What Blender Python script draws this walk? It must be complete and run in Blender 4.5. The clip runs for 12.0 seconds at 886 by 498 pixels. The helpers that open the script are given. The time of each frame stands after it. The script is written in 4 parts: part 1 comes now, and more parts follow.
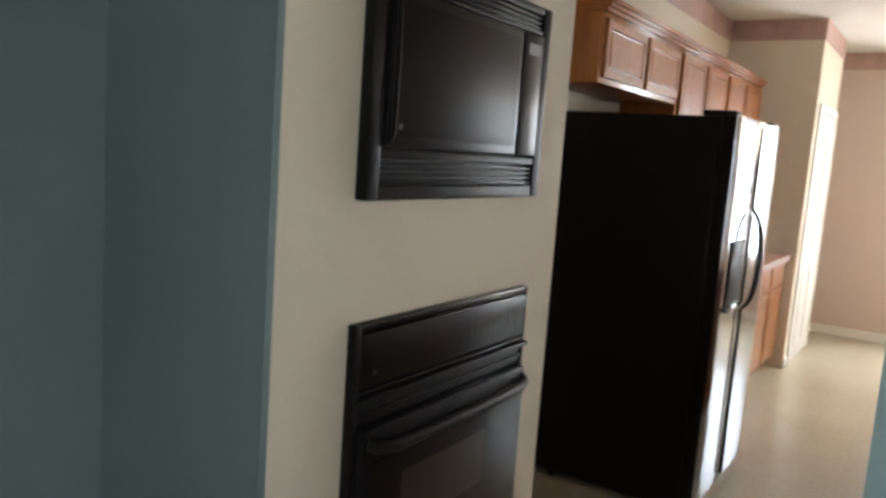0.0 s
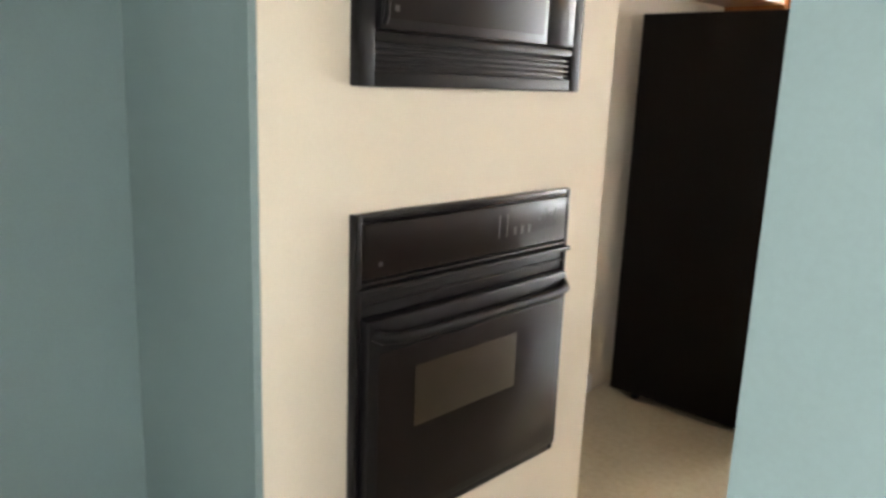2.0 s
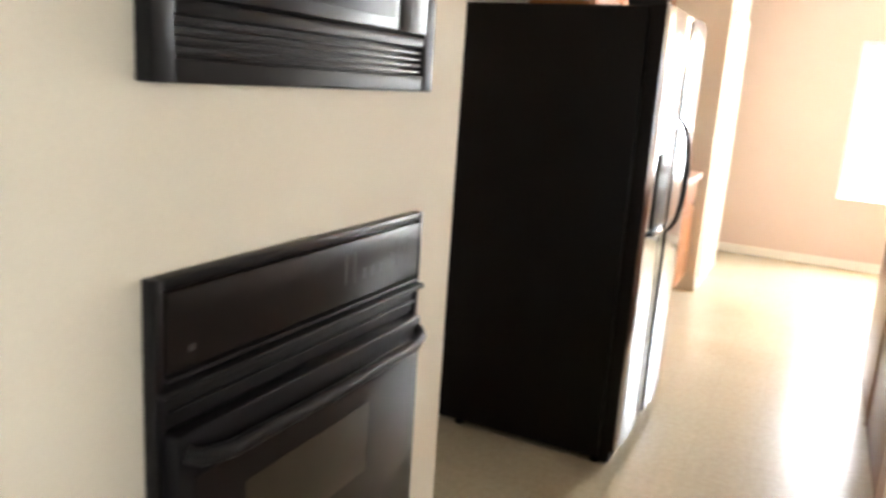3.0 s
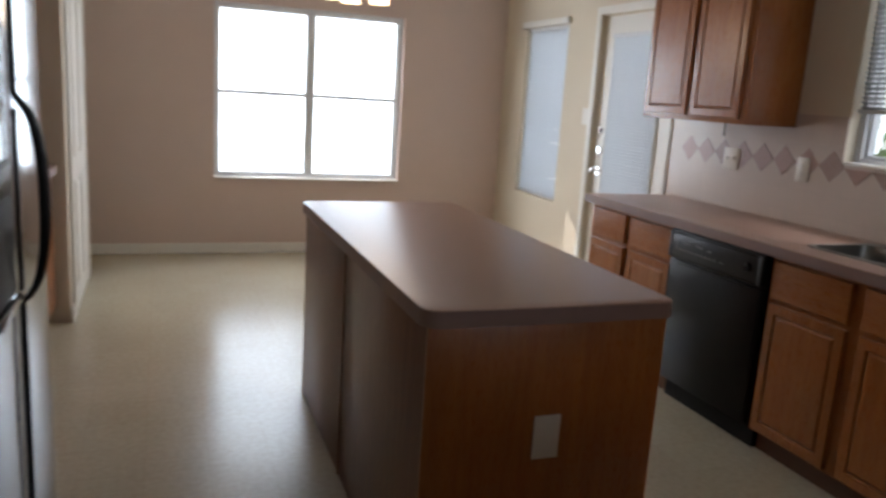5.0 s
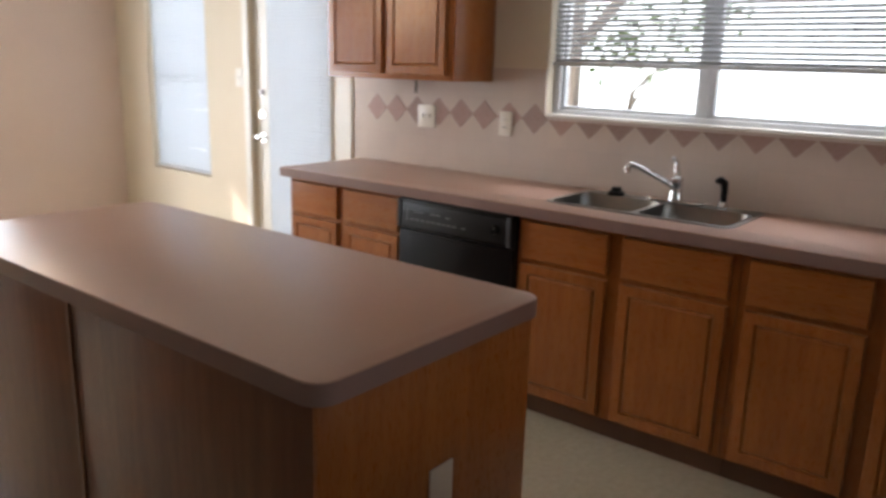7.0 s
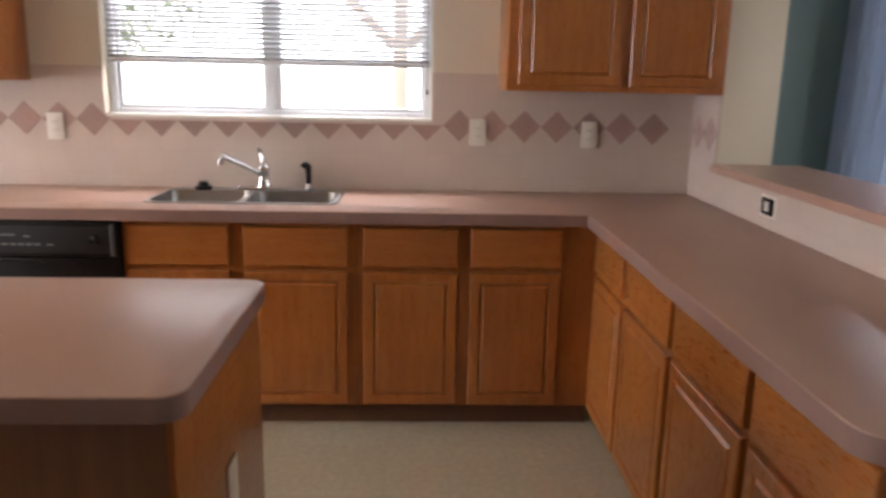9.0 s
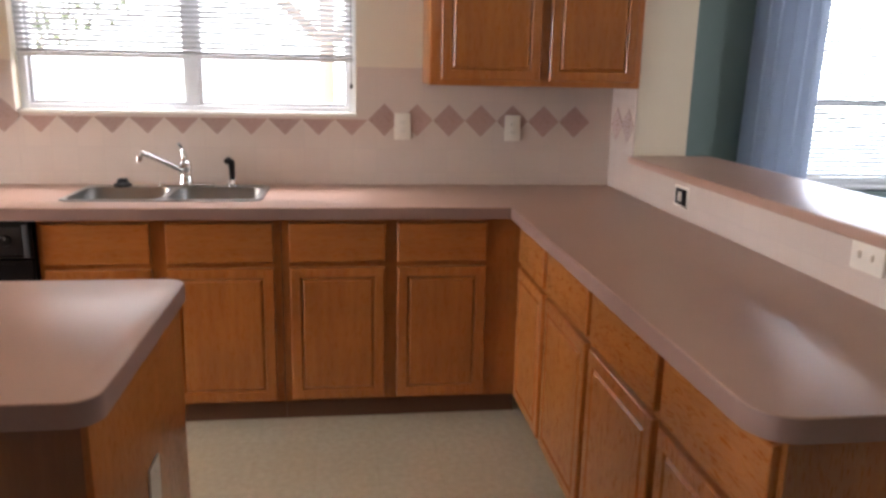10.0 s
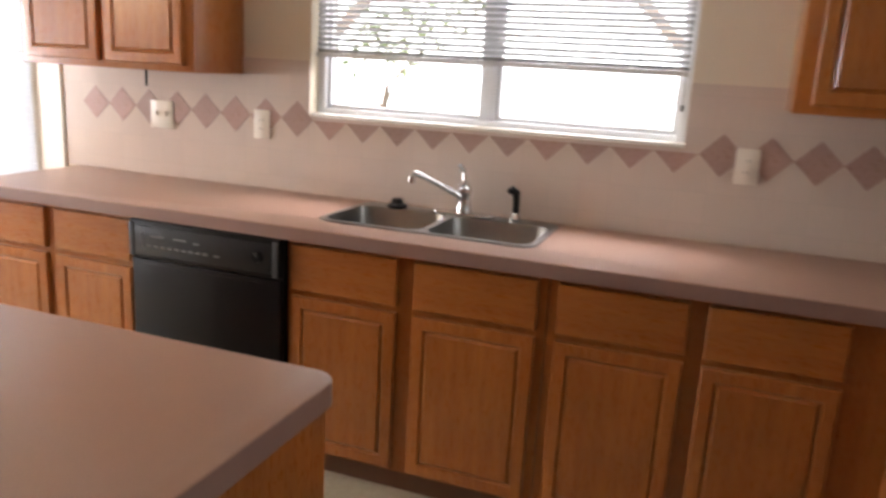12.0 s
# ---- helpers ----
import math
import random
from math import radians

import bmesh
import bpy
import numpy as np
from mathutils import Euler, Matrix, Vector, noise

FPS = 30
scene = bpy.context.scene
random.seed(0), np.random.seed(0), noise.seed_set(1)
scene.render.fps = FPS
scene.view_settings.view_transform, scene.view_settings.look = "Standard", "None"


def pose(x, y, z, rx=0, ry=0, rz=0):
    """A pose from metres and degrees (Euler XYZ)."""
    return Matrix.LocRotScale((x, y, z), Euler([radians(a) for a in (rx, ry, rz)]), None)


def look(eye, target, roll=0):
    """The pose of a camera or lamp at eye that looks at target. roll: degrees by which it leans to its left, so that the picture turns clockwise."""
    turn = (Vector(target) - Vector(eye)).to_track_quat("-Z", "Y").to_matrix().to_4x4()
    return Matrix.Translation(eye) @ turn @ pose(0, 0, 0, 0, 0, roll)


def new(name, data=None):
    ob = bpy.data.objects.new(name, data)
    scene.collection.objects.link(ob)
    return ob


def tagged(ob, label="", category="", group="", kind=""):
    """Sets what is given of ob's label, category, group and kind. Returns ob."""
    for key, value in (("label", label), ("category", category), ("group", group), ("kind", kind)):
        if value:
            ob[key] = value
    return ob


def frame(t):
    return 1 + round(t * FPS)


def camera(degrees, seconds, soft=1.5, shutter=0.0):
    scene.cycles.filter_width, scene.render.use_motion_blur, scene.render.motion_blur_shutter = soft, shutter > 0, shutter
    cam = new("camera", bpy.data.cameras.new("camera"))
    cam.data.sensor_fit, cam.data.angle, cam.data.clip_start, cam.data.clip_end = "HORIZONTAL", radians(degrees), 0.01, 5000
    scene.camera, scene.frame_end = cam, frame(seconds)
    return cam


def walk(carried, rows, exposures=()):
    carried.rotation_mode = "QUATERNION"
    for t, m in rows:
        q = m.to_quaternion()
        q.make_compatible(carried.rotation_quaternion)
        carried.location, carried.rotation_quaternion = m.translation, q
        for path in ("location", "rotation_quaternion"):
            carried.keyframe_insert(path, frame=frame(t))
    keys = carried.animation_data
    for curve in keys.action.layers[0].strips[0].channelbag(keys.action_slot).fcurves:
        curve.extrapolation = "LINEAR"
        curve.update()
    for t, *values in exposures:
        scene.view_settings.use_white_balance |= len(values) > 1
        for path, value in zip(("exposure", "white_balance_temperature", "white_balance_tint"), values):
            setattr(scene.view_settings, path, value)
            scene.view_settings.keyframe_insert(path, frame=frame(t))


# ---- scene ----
cam = camera(60.3, 12.0, soft=3.0, shutter=0.4)

PATH = [
    (0, (0.528, -1.813, 1.548), (-0.564, -0.157, 1.286), 4.1),
    (0.5, (0.670, -1.742, 1.540), (-0.590, -0.214, 1.261), 4.0),
    (1, (0.776, -1.677, 1.536), (-0.595, -0.261, 1.198), 4.3),
    (1.5, (0.788, -1.624, 1.490), (-0.620, -0.258, 1.103), 2.9),
    (2, (0.732, -1.609, 1.450), (-0.639, -0.165, 1.007), 2.2),
    (2.5, (0.540, -1.502, 1.472), (-0.611, 0.063, 0.998), 3.7),
    (2.7, (0.445, -1.448, 1.462), (-0.594, 0.199, 1.005), 3.8),
    (4.3, (0.002, -0.417, 1.449), (0.179, 1.539, 1.069), 4.9),
    (4.5, (0.029, -0.267, 1.415), (0.390, 1.665, 1.045), 4.9),
    (5, (0.074, -0.017, 1.432), (0.762, 1.818, 1.032), 3.7),
    (5.5, (0.068, 0.206, 1.401), (0.985, 1.932, 0.976), 3.0),
    (6, (0.011, 0.374, 1.427), (1.120, 1.971, 0.958), 1.8),
    (6.5, (-0.049, 0.576, 1.472), (1.253, 2.007, 0.962), 0.8),
    (6.7, (-0.074, 0.622, 1.455), (1.303, 1.985, 0.959), 1.2),
    (8.3, (-0.509, 1.310, 1.473), (1.421, 1.583, 1.025), 0.9),
    (8.5, (-0.499, 1.224, 1.462), (1.440, 1.426, 1.015), 1.0),
    (9, (-0.488, 1.283, 1.424), (1.461, 1.202, 0.984), 1.2),
    (9.5, (-0.545, 1.241, 1.450), (1.391, 1.036, 0.988), 0.9),
    (10, (-0.515, 1.253, 1.438), (1.416, 1.001, 0.980), 1.2),
    (10.5, (-0.426, 1.268, 1.413), (1.516, 1.075, 0.976), 1.3),
    (11, (-0.315, 1.153, 1.453), (1.629, 1.205, 0.986), 2.0),
    (11.5, (-0.040, 1.041, 1.458), (1.867, 1.407, 0.978), 1.9),
    (12, (0.272, 1.067, 1.454), (2.102, 1.726, 0.986), 3.2),
]
walk(cam, [(t, look(eye, target, roll)) for t, eye, target, roll in PATH],
     exposures=[(0, 0.55, 6500, 13), (0.5, 1.35, 6700, 14), (1.0, 1.8, 6800, 14), (1.5, 1.9, 6800, 14), (2.7, 1.9, 6850, 14), (4.3, -0.5, 6200, 15), (5.5, -0.95, 6150, 15),
                (6.5, -0.38, 6250, 15), (8.5, 0.35, 6550, 20), (9.5, 0.88, 6550, 21), (10.5, 0.92, 6550, 21), (12.0, 0.58, 6800, 20)])


# ---- world, sun, daylight in the openings, one added fill ----
SUN_EL, SUN_AZ = radians(37), radians(-35)      # azimuth from +Y towards +X
world = bpy.data.worlds.new("sky_world")
scene.world = world
world.use_nodes = True
wn = world.node_tree
sky = wn.nodes.new("ShaderNodeTexSky")
sky.sky_type, sky.sun_disc = "NISHITA", False
sky.sun_elevation, sky.sun_rotation = SUN_EL, SUN_AZ
wn.nodes["Background"].inputs["Strength"].default_value = 0.15
wn.links.new(sky.outputs[0], wn.nodes["Background"].inputs["Color"])
sun = new("sun", bpy.data.lights.new("sun", "SUN"))
sun.data.energy, sun.data.angle, sun.data.color = 5.0, radians(0.53), (1.0, 0.95, 0.87)
sd = Vector((math.sin(SUN_AZ) * math.cos(SUN_EL), math.cos(SUN_AZ) * math.cos(SUN_EL), math.sin(SUN_EL)))
sun.matrix_world = look(sd * 30, (0, 0, 0))


def daylight(name, eye, target, w, h, watts, color=(0.93, 0.97, 1.0)):
    """An area lamp in or above an opening, for the sky's light."""
    d = bpy.data.lights.new(name, "AREA")
    d.shape, d.size, d.size_y, d.energy, d.color = "RECTANGLE", w, h, watts, color
    ob = new(name, d)
    ob.matrix_world = look(eye, target)
    return ob


daylight("daylight_far_window", (1.26, 6.75, 1.37), (1.26, 5.0, 1.2), 1.6, 1.45, 84, (0.86, 0.94, 1.0))
daylight("daylight_nook_window", (3.30, 5.72, 1.40), (1.0, 5.72, 1.3), 0.80, 1.5, 22)
daylight("daylight_patio_door", (3.30, 4.43, 1.15), (1.0, 4.43, 1.1), 0.58, 1.7, 11)
daylight("daylight_kitchen_window", (3.95, 1.91, 2.75), (2.4, 1.91, 1.0), 1.5, 0.9, 100)
daylight("daylight_living_window", (3.34, -1.45, 1.48), (0.9, 0.35, 0.95), 1.3, 1.2, 8, (0.72, 0.86, 1.0)).data.spread = radians(85)
# added fill from behind the camera, brightens the end of the short teal wall
daylight("fill_living_south", (1.85, -2.98, 1.50), (1.85, -1.5, 1.3), 1.5, 1.4, 24)

# ---- materials ----


def links(m):
    m.use_nodes = True
    nt = m.node_tree
    return nt, nt.nodes, nt.links, nt.nodes["Principled BSDF"]


def noise_tex(nt, scale, detail=3.0, stretch=(1, 1, 1), rough=0.5):
    tc = nt.nodes.new("ShaderNodeTexCoord")
    mp = nt.nodes.new("ShaderNodeMapping")
    mp.inputs["Scale"].default_value = stretch
    tx = nt.nodes.new("ShaderNodeTexNoise")
    tx.inputs["Scale"].default_value, tx.inputs["Detail"].default_value, tx.inputs["Roughness"].default_value = scale, detail, rough
    nt.links.new(tc.outputs["Object"], mp.inputs[0])
    nt.links.new(mp.outputs[0], tx.inputs["Vector"])
    return tx


def ramp(nt, src, stops):
    r = nt.nodes.new("ShaderNodeValToRGB")
    el = r.color_ramp.elements
    el[0].position, el[0].color = stops[0][0], (*stops[0][1], 1)
    el[1].position, el[1].color = stops[-1][0], (*stops[-1][1], 1)
    for p, c in stops[1:-1]:
        e = el.new(p)
        e.color = (*c, 1)
    nt.links.new(src, r.inputs[0])
    return r


def bump(nt, b, src, strength, dist=0.002):
    bp = nt.nodes.new("ShaderNodeBump")
    bp.inputs["Strength"].default_value, bp.inputs["Distance"].default_value = strength, dist
    nt.links.new(src, bp.inputs["Height"])
    nt.links.new(bp.outputs[0], b.inputs["Normal"])


def mixed(nt, a, b, fac, kind="MIX"):
    mx = nt.nodes.new("ShaderNodeMix")
    mx.data_type, mx.blend_type = "RGBA", kind
    if isinstance(fac, float):
        mx.inputs[0].default_value = fac
    else:
        nt.links.new(fac, mx.inputs[0])
    nt.links.new(a, mx.inputs[6])
    nt.links.new(b, mx.inputs[7])
    return mx.outputs[2]


def tone(c, k):
    return tuple(max(0.0, min(1.0, v * k)) for v in c)


def plain(name, c, rough=0.5, metal=0.0, vary=0.06, grain=60, big=1.5, bumps=0.0, spec=0.5, stretch=(1, 1, 1), bdist=0.001):
    """A painted, moulded or metal surface: its colour drifts at two scales, gloss and relief with it."""
    m = bpy.data.materials.new(name)
    nt, n, l, b = links(m)
    a, f = noise_tex(nt, big, 3), noise_tex(nt, grain, 4, stretch)
    ra = ramp(nt, a.outputs["Fac"], ((0.3, tone(c, 1 - vary)), (0.7, tone(c, 1 + vary))))
    rf = ramp(nt, f.outputs["Fac"], ((0.3, (1 - vary,) * 3), (0.7, (1.0,) * 3)))
    l.new(mixed(nt, ra.outputs[0], rf.outputs[0], 1.0, "MULTIPLY"), b.inputs["Base Color"])
    rr = ramp(nt, f.outputs["Fac"], ((0.25, (max(0.02, rough * 0.94),) * 3), (0.75, (min(1, rough * 1.06),) * 3)))
    l.new(rr.outputs[0], b.inputs["Roughness"])
    b.inputs["Metallic"].default_value = metal
    b.inputs["Specular IOR Level"].default_value = spec
    if bumps:
        bump(nt, b, f.outputs["Fac"], bumps, bdist)
    return m


def wood(name, dark, light, stretch, rough=0.38):
    """Oak with stretched grain, fine pores and a satin varnish; each piece a little different."""
    m = bpy.data.materials.new(name)
    nt, n, l, b = links(m)
    g = noise_tex(nt, 7.0, 6, stretch, 0.62)
    fine = noise_tex(nt, 60.0, 4, stretch, 0.6)
    blotch = noise_tex(nt, 2.2, 2)
    col = ramp(nt, g.outputs["Fac"], ((0.30, dark), (0.52, tuple((p + q) / 2 for p, q in zip(dark, light))), (0.72, light)))
    pores = ramp(nt, fine.outputs["Fac"], ((0.32, (0.96, 0.95, 0.94)), (0.5, (1, 1, 1))))
    c1 = mixed(nt, col.outputs[0], pores.outputs[0], 1.0, "MULTIPLY")
    bl = ramp(nt, blotch.outputs["Fac"], ((0.3, (0.88, 0.86, 0.84)), (0.7, (1.08, 1.06, 1.04))))
    c2 = mixed(nt, c1, bl.outputs[0], 1.0, "MULTIPLY")
    oi = n.new("ShaderNodeObjectInfo")
    rnd = ramp(nt, oi.outputs["Random"], ((0.0, (0.92, 0.91, 0.90)), (1.0, (1.06, 1.05, 1.05))))
    l.new(mixed(nt, c2, rnd.outputs[0], 1.0, "MULTIPLY"), b.inputs["Base Color"])
    rr = ramp(nt, fine.outputs["Fac"], ((0.3, (rough + 0.12,) * 3), (0.6, (rough,) * 3)))
    l.new(rr.outputs[0], b.inputs["Roughness"])
    bump(nt, b, fine.outputs["Fac"], 0.05, 0.0005)
    b.inputs["Coat Weight"].default_value, b.inputs["Coat Roughness"].default_value = 0.35, 0.16
    return m


def glass_mat(name, tint=(0.95, 0.98, 0.97)):
    m = bpy.data.materials.new(name)
    nt, n, l, b = links(m)
    b.inputs["Base Color"].default_value = (*tint, 1)
    b.inputs["Transmission Weight"].default_value, b.inputs["Roughness"].default_value = 1.0, 0.0
    b.inputs["IOR"].default_value = 1.45
    return m


def cloth(name, c, trans, rough=0.7, grain=40, vary=0.05):
    """Thin slats and curtains that let part of the light through."""
    m = plain(name, c, rough, vary=vary, grain=grain)
    nt = m.node_tree
    b, out = nt.nodes["Principled BSDF"], nt.nodes["Material Output"]
    tr, mx = nt.nodes.new("ShaderNodeBsdfTranslucent"), nt.nodes.new("ShaderNodeMixShader")
    tr.inputs[0].default_value = (*c, 1)
    mx.inputs[0].default_value = trans
    nt.links.new(b.outputs[0], mx.inputs[1])
    nt.links.new(tr.outputs[0], mx.inputs[2])
    nt.links.new(mx.outputs[0], out.inputs[0])
    return m


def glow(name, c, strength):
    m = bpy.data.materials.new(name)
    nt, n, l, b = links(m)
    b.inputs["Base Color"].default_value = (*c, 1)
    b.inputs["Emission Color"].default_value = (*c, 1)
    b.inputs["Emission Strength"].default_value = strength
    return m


def vinyl_mat():
    """Cream sheet vinyl with a faint printed tile grid of 0.23 m, mottled, satin."""
    m = bpy.data.materials.new("cream_vinyl")
    nt, n, l, b = links(m)
    tc = n.new("ShaderNodeTexCoord")
    br = n.new("ShaderNodeTexBrick")
    br.offset, br.squash = 0.0, 1.0
    for k, v in (("Scale", 1.0), ("Mortar Size", 0.004), ("Mortar Smooth", 0.6), ("Brick Width", 0.2286), ("Row Height", 0.2286)):
        br.inputs[k].default_value = v
    br.inputs["Color1"].default_value = (1, 1, 1, 1)
    br.inputs["Color2"].default_value = (0.965, 0.96, 0.95, 1)
    br.inputs["Mortar"].default_value = (0.945, 0.935, 0.915, 1)
    l.new(tc.outputs["Object"], br.inputs["Vector"])
    mot, big = noise_tex(nt, 38, 5), noise_tex(nt, 1.3, 3)
    base = ramp(nt, mot.outputs["Fac"], ((0.3, (0.49, 0.435, 0.322)), (0.7, (0.56, 0.505, 0.383))))
    wear = ramp(nt, big.outputs["Fac"], ((0.3, (0.93, 0.92, 0.90)), (0.7, (1, 1, 1))))
    c = mixed(nt, base.outputs[0], br.outputs["Color"], 1.0, "MULTIPLY")
    l.new(mixed(nt, c, wear.outputs[0], 1.0, "MULTIPLY"), b.inputs["Base Color"])
    rr = ramp(nt, big.outputs["Fac"], ((0.3, (0.21,) * 3), (0.7, (0.27,) * 3)))
    l.new(rr.outputs[0], b.inputs["Roughness"])
    bump(nt, b, mot.outputs["Fac"], 0.06, 0.0008)
    return m


def tile_mat():
    """Glazed cream wall tiles of 0.108 m with pale grout."""
    m = bpy.data.materials.new("cream_wall_tile")
    nt, n, l, b = links(m)
    tc, mp = n.new("ShaderNodeTexCoord"), n.new("ShaderNodeMapping")
    mp.inputs["Rotation"].default_value = (radians(90), 0, radians(90))
    sep, cmb, add = n.new("ShaderNodeSeparateXYZ"), n.new("ShaderNodeCombineXYZ"), n.new("ShaderNodeMath")
    l.new(tc.outputs["Object"], sep.inputs[0])
    l.new(sep.outputs[0], add.inputs[0])
    l.new(sep.outputs[1], add.inputs[1])
    l.new(add.outputs[0], cmb.inputs[0])
    l.new(sep.outputs[2], cmb.inputs[1])
    br = n.new("ShaderNodeTexBrick")
    br.offset, br.squash = 0.0, 1.0
    for k, v in (("Scale", 1.0), ("Mortar Size", 0.0016), ("Mortar Smooth", 0.3), ("Brick Width", 0.108), ("Row Height", 0.108)):
        br.inputs[k].default_value = v
    br.inputs["Color1"].default_value = (0.60, 0.50, 0.43, 1)
    br.inputs["Color2"].default_value = (0.625, 0.52, 0.445, 1)
    br.inputs["Mortar"].default_value = (0.58, 0.482, 0.413, 1)
    l.new(cmb.outputs[0], br.inputs["Vector"])
    big = noise_tex(nt, 2.0, 3)
    wear = ramp(nt, big.outputs["Fac"], ((0.3, (0.95, 0.94, 0.93)), (0.7, (1, 1, 1))))
    l.new(mixed(nt, br.outputs["Color"], wear.outputs[0], 1.0, "MULTIPLY"), b.inputs["Base Color"])
    b.inputs["Roughness"].default_value = 0.22
    inv = n.new("ShaderNodeMath")
    inv.operation = "SUBTRACT"
    inv.inputs[0].default_value = 1.0
    l.new(br.outputs["Fac"], inv.inputs[1])
    bump(nt, b, inv.outputs[0], 0.14, 0.0008)
    return m


def laminate_mat():
    """Mauve-brown speckled laminate with a satin sheen."""
    m = plain("mauve_laminate", (0.435, 0.262, 0.192), 0.32, vary=0.03, grain=240, big=2.5)
    nt = m.node_tree
    b = nt.nodes["Principled BSDF"]
    sp = noise_tex(nt, 420, 2)
    old = b.inputs["Base Color"].links[0].from_socket
    r = ramp(nt, sp.outputs["Fac"], ((0.36, (0.96, 0.95, 0.95)), (0.5, (1, 1, 1)), (0.66, (1.01, 1.01, 1.01))))
    nt.links.new(mixed(nt, old, r.outputs[0], 1.0, "MULTIPLY"), b.inputs["Base Color"])
    return m


M = {
    "cream": plain("cream_wall_paint", (0.70, 0.62, 0.49), 0.75, vary=0.035, grain=170, big=1.2, bumps=0.18, spec=0.25),
    "pinkish": plain("blush_beige_wall_paint", (0.64, 0.515, 0.45), 0.75, vary=0.035, grain=170, big=1.2, bumps=0.18, spec=0.25),
    "teal": plain("teal_wall_paint", (0.182, 0.242, 0.236), 0.65, vary=0.05, grain=150, big=1.1, bumps=0.2, spec=0.3),
    "ceiling": plain("ceiling_paint", (0.76, 0.72, 0.65), 0.85, vary=0.03, grain=120, bumps=0.35, spec=0.2),
    "border": plain("rose_wallpaper_border", (0.50, 0.33, 0.28), 0.7, vary=0.12, grain=26, big=6),
    "white": plain("white_trim_paint", (0.78, 0.76, 0.70), 0.4, vary=0.03, grain=90, bumps=0.05),
    "vinylframe": plain("white_vinyl_frame", (0.68, 0.69, 0.70), 0.35, vary=0.03, grain=80),
    "plate": plain("ivory_plastic", (0.74, 0.68, 0.58), 0.35, vary=0.03, grain=90),
    "oak_v": wood("oak_upright_grain", (0.312, 0.100, 0.020), (0.41, 0.147, 0.031), (5, 5, 0.45), 0.27),
    "oak_x": wood("oak_level_grain", (0.312, 0.100, 0.020), (0.41, 0.147, 0.031), (0.45, 5, 5), 0.27),
    "oak_dark": wood("oak_panel_brown", (0.165, 0.068, 0.028), (0.225, 0.100, 0.042), (5, 5, 0.4), 0.42),
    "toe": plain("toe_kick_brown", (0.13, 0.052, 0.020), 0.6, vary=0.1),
    "laminate": laminate_mat(),
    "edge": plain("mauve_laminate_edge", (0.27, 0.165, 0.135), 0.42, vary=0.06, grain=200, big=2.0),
    "vinyl": vinyl_mat(),
    "tile": tile_mat(),
    "diamond": plain("rose_glazed_tile", (0.39, 0.26, 0.215), 0.28, vary=0.03, grain=90, big=5, bumps=0.03),
    "black": plain("black_enamel", (0.009, 0.008, 0.0085), 0.30, vary=0.08, grain=5, spec=0.19),
    "blacktex": plain("black_textured_steel", (0.0065, 0.0043, 0.0036), 0.5, vary=0.12, grain=420, bumps=0.3, spec=0.12),
    "blackplastic": plain("black_plastic", (0.011, 0.010, 0.010), 0.42, vary=0.1, grain=90, spec=0.15),
    "ovenglass": plain("dark_oven_glass", (0.011, 0.008, 0.007), 0.3, vary=0.05, grain=8, spec=0.13),
    "panelgrey": plain("dark_grey_panel", (0.020, 0.021, 0.023), 0.38, vary=0.06, grain=60, spec=0.3),
    "capgrey": plain("grey_cap_plastic", (0.055, 0.058, 0.064), 0.4, vary=0.06, grain=60, spec=0.35),
    "greyprint": plain("pale_grey_print", (0.15, 0.15, 0.15), 0.5, vary=0.05),
    "dimprint": plain("dim_grey_print", (0.045, 0.044, 0.043), 0.5, vary=0.05),
    "steel": plain("brushed_stainless", (0.31, 0.33, 0.36), 0.12, 1.0, vary=0.05, grain=30, stretch=(14, 14, 0.3), bumps=0.015),
    "sinksteel": plain("satin_sink_steel", (0.29, 0.285, 0.27), 0.3, 1.0, vary=0.06, grain=60),
    "chrome": plain("chrome", (0.74, 0.74, 0.74), 0.08, 1.0, vary=0.03),
    "brass": plain("polished_brass", (0.62, 0.42, 0.16), 0.2, 1.0, vary=0.05),
    "glass": glass_mat("window_glass"),
    "slat": cloth("white_blind_slat", (0.74, 0.77, 0.80), 0.48, 0.5),
    # white slats again, their backlit shade put into a darker colour
    "slat_backlit": cloth("backlit_blind_slat", (0.50, 0.51, 0.51), 0.05, 0.6),
    "sheer": cloth("pale_blue_curtain", (0.60, 0.64, 0.71), 0.72, 0.8, grain=200),
    "bulb": glow("lit_frosted_shade", (1.0, 0.80, 0.55), 6.0),
    "backdrop_glow": glow("glowing_backdrop", (0.93, 0.97, 1.0), 1.7),
    "carpet": plain("beige_carpet", (0.42, 0.36, 0.29), 0.95, vary=0.12, grain=300, bumps=0.6, spec=0.1),
    "bark": plain("grey_brown_bark", (0.34, 0.27, 0.21), 0.9, vary=0.25, grain=40, bumps=0.8),
    "leaf": cloth("green_leaves", (0.24, 0.33, 0.12), 0.45, 0.6, grain=4, vary=0.3),
    "post": plain("weathered_cedar", (0.48, 0.39, 0.32), 0.8, vary=0.15, grain=30, stretch=(6, 6, 0.5), bumps=0.4),
    "grass": plain("dry_lawn", (0.60, 0.57, 0.48), 0.95, vary=0.12, grain=30, big=0.7),
    "concrete": plain("patio_concrete", (0.55, 0.53, 0.50), 0.9, vary=0.12, grain=25, bumps=0.3),
}

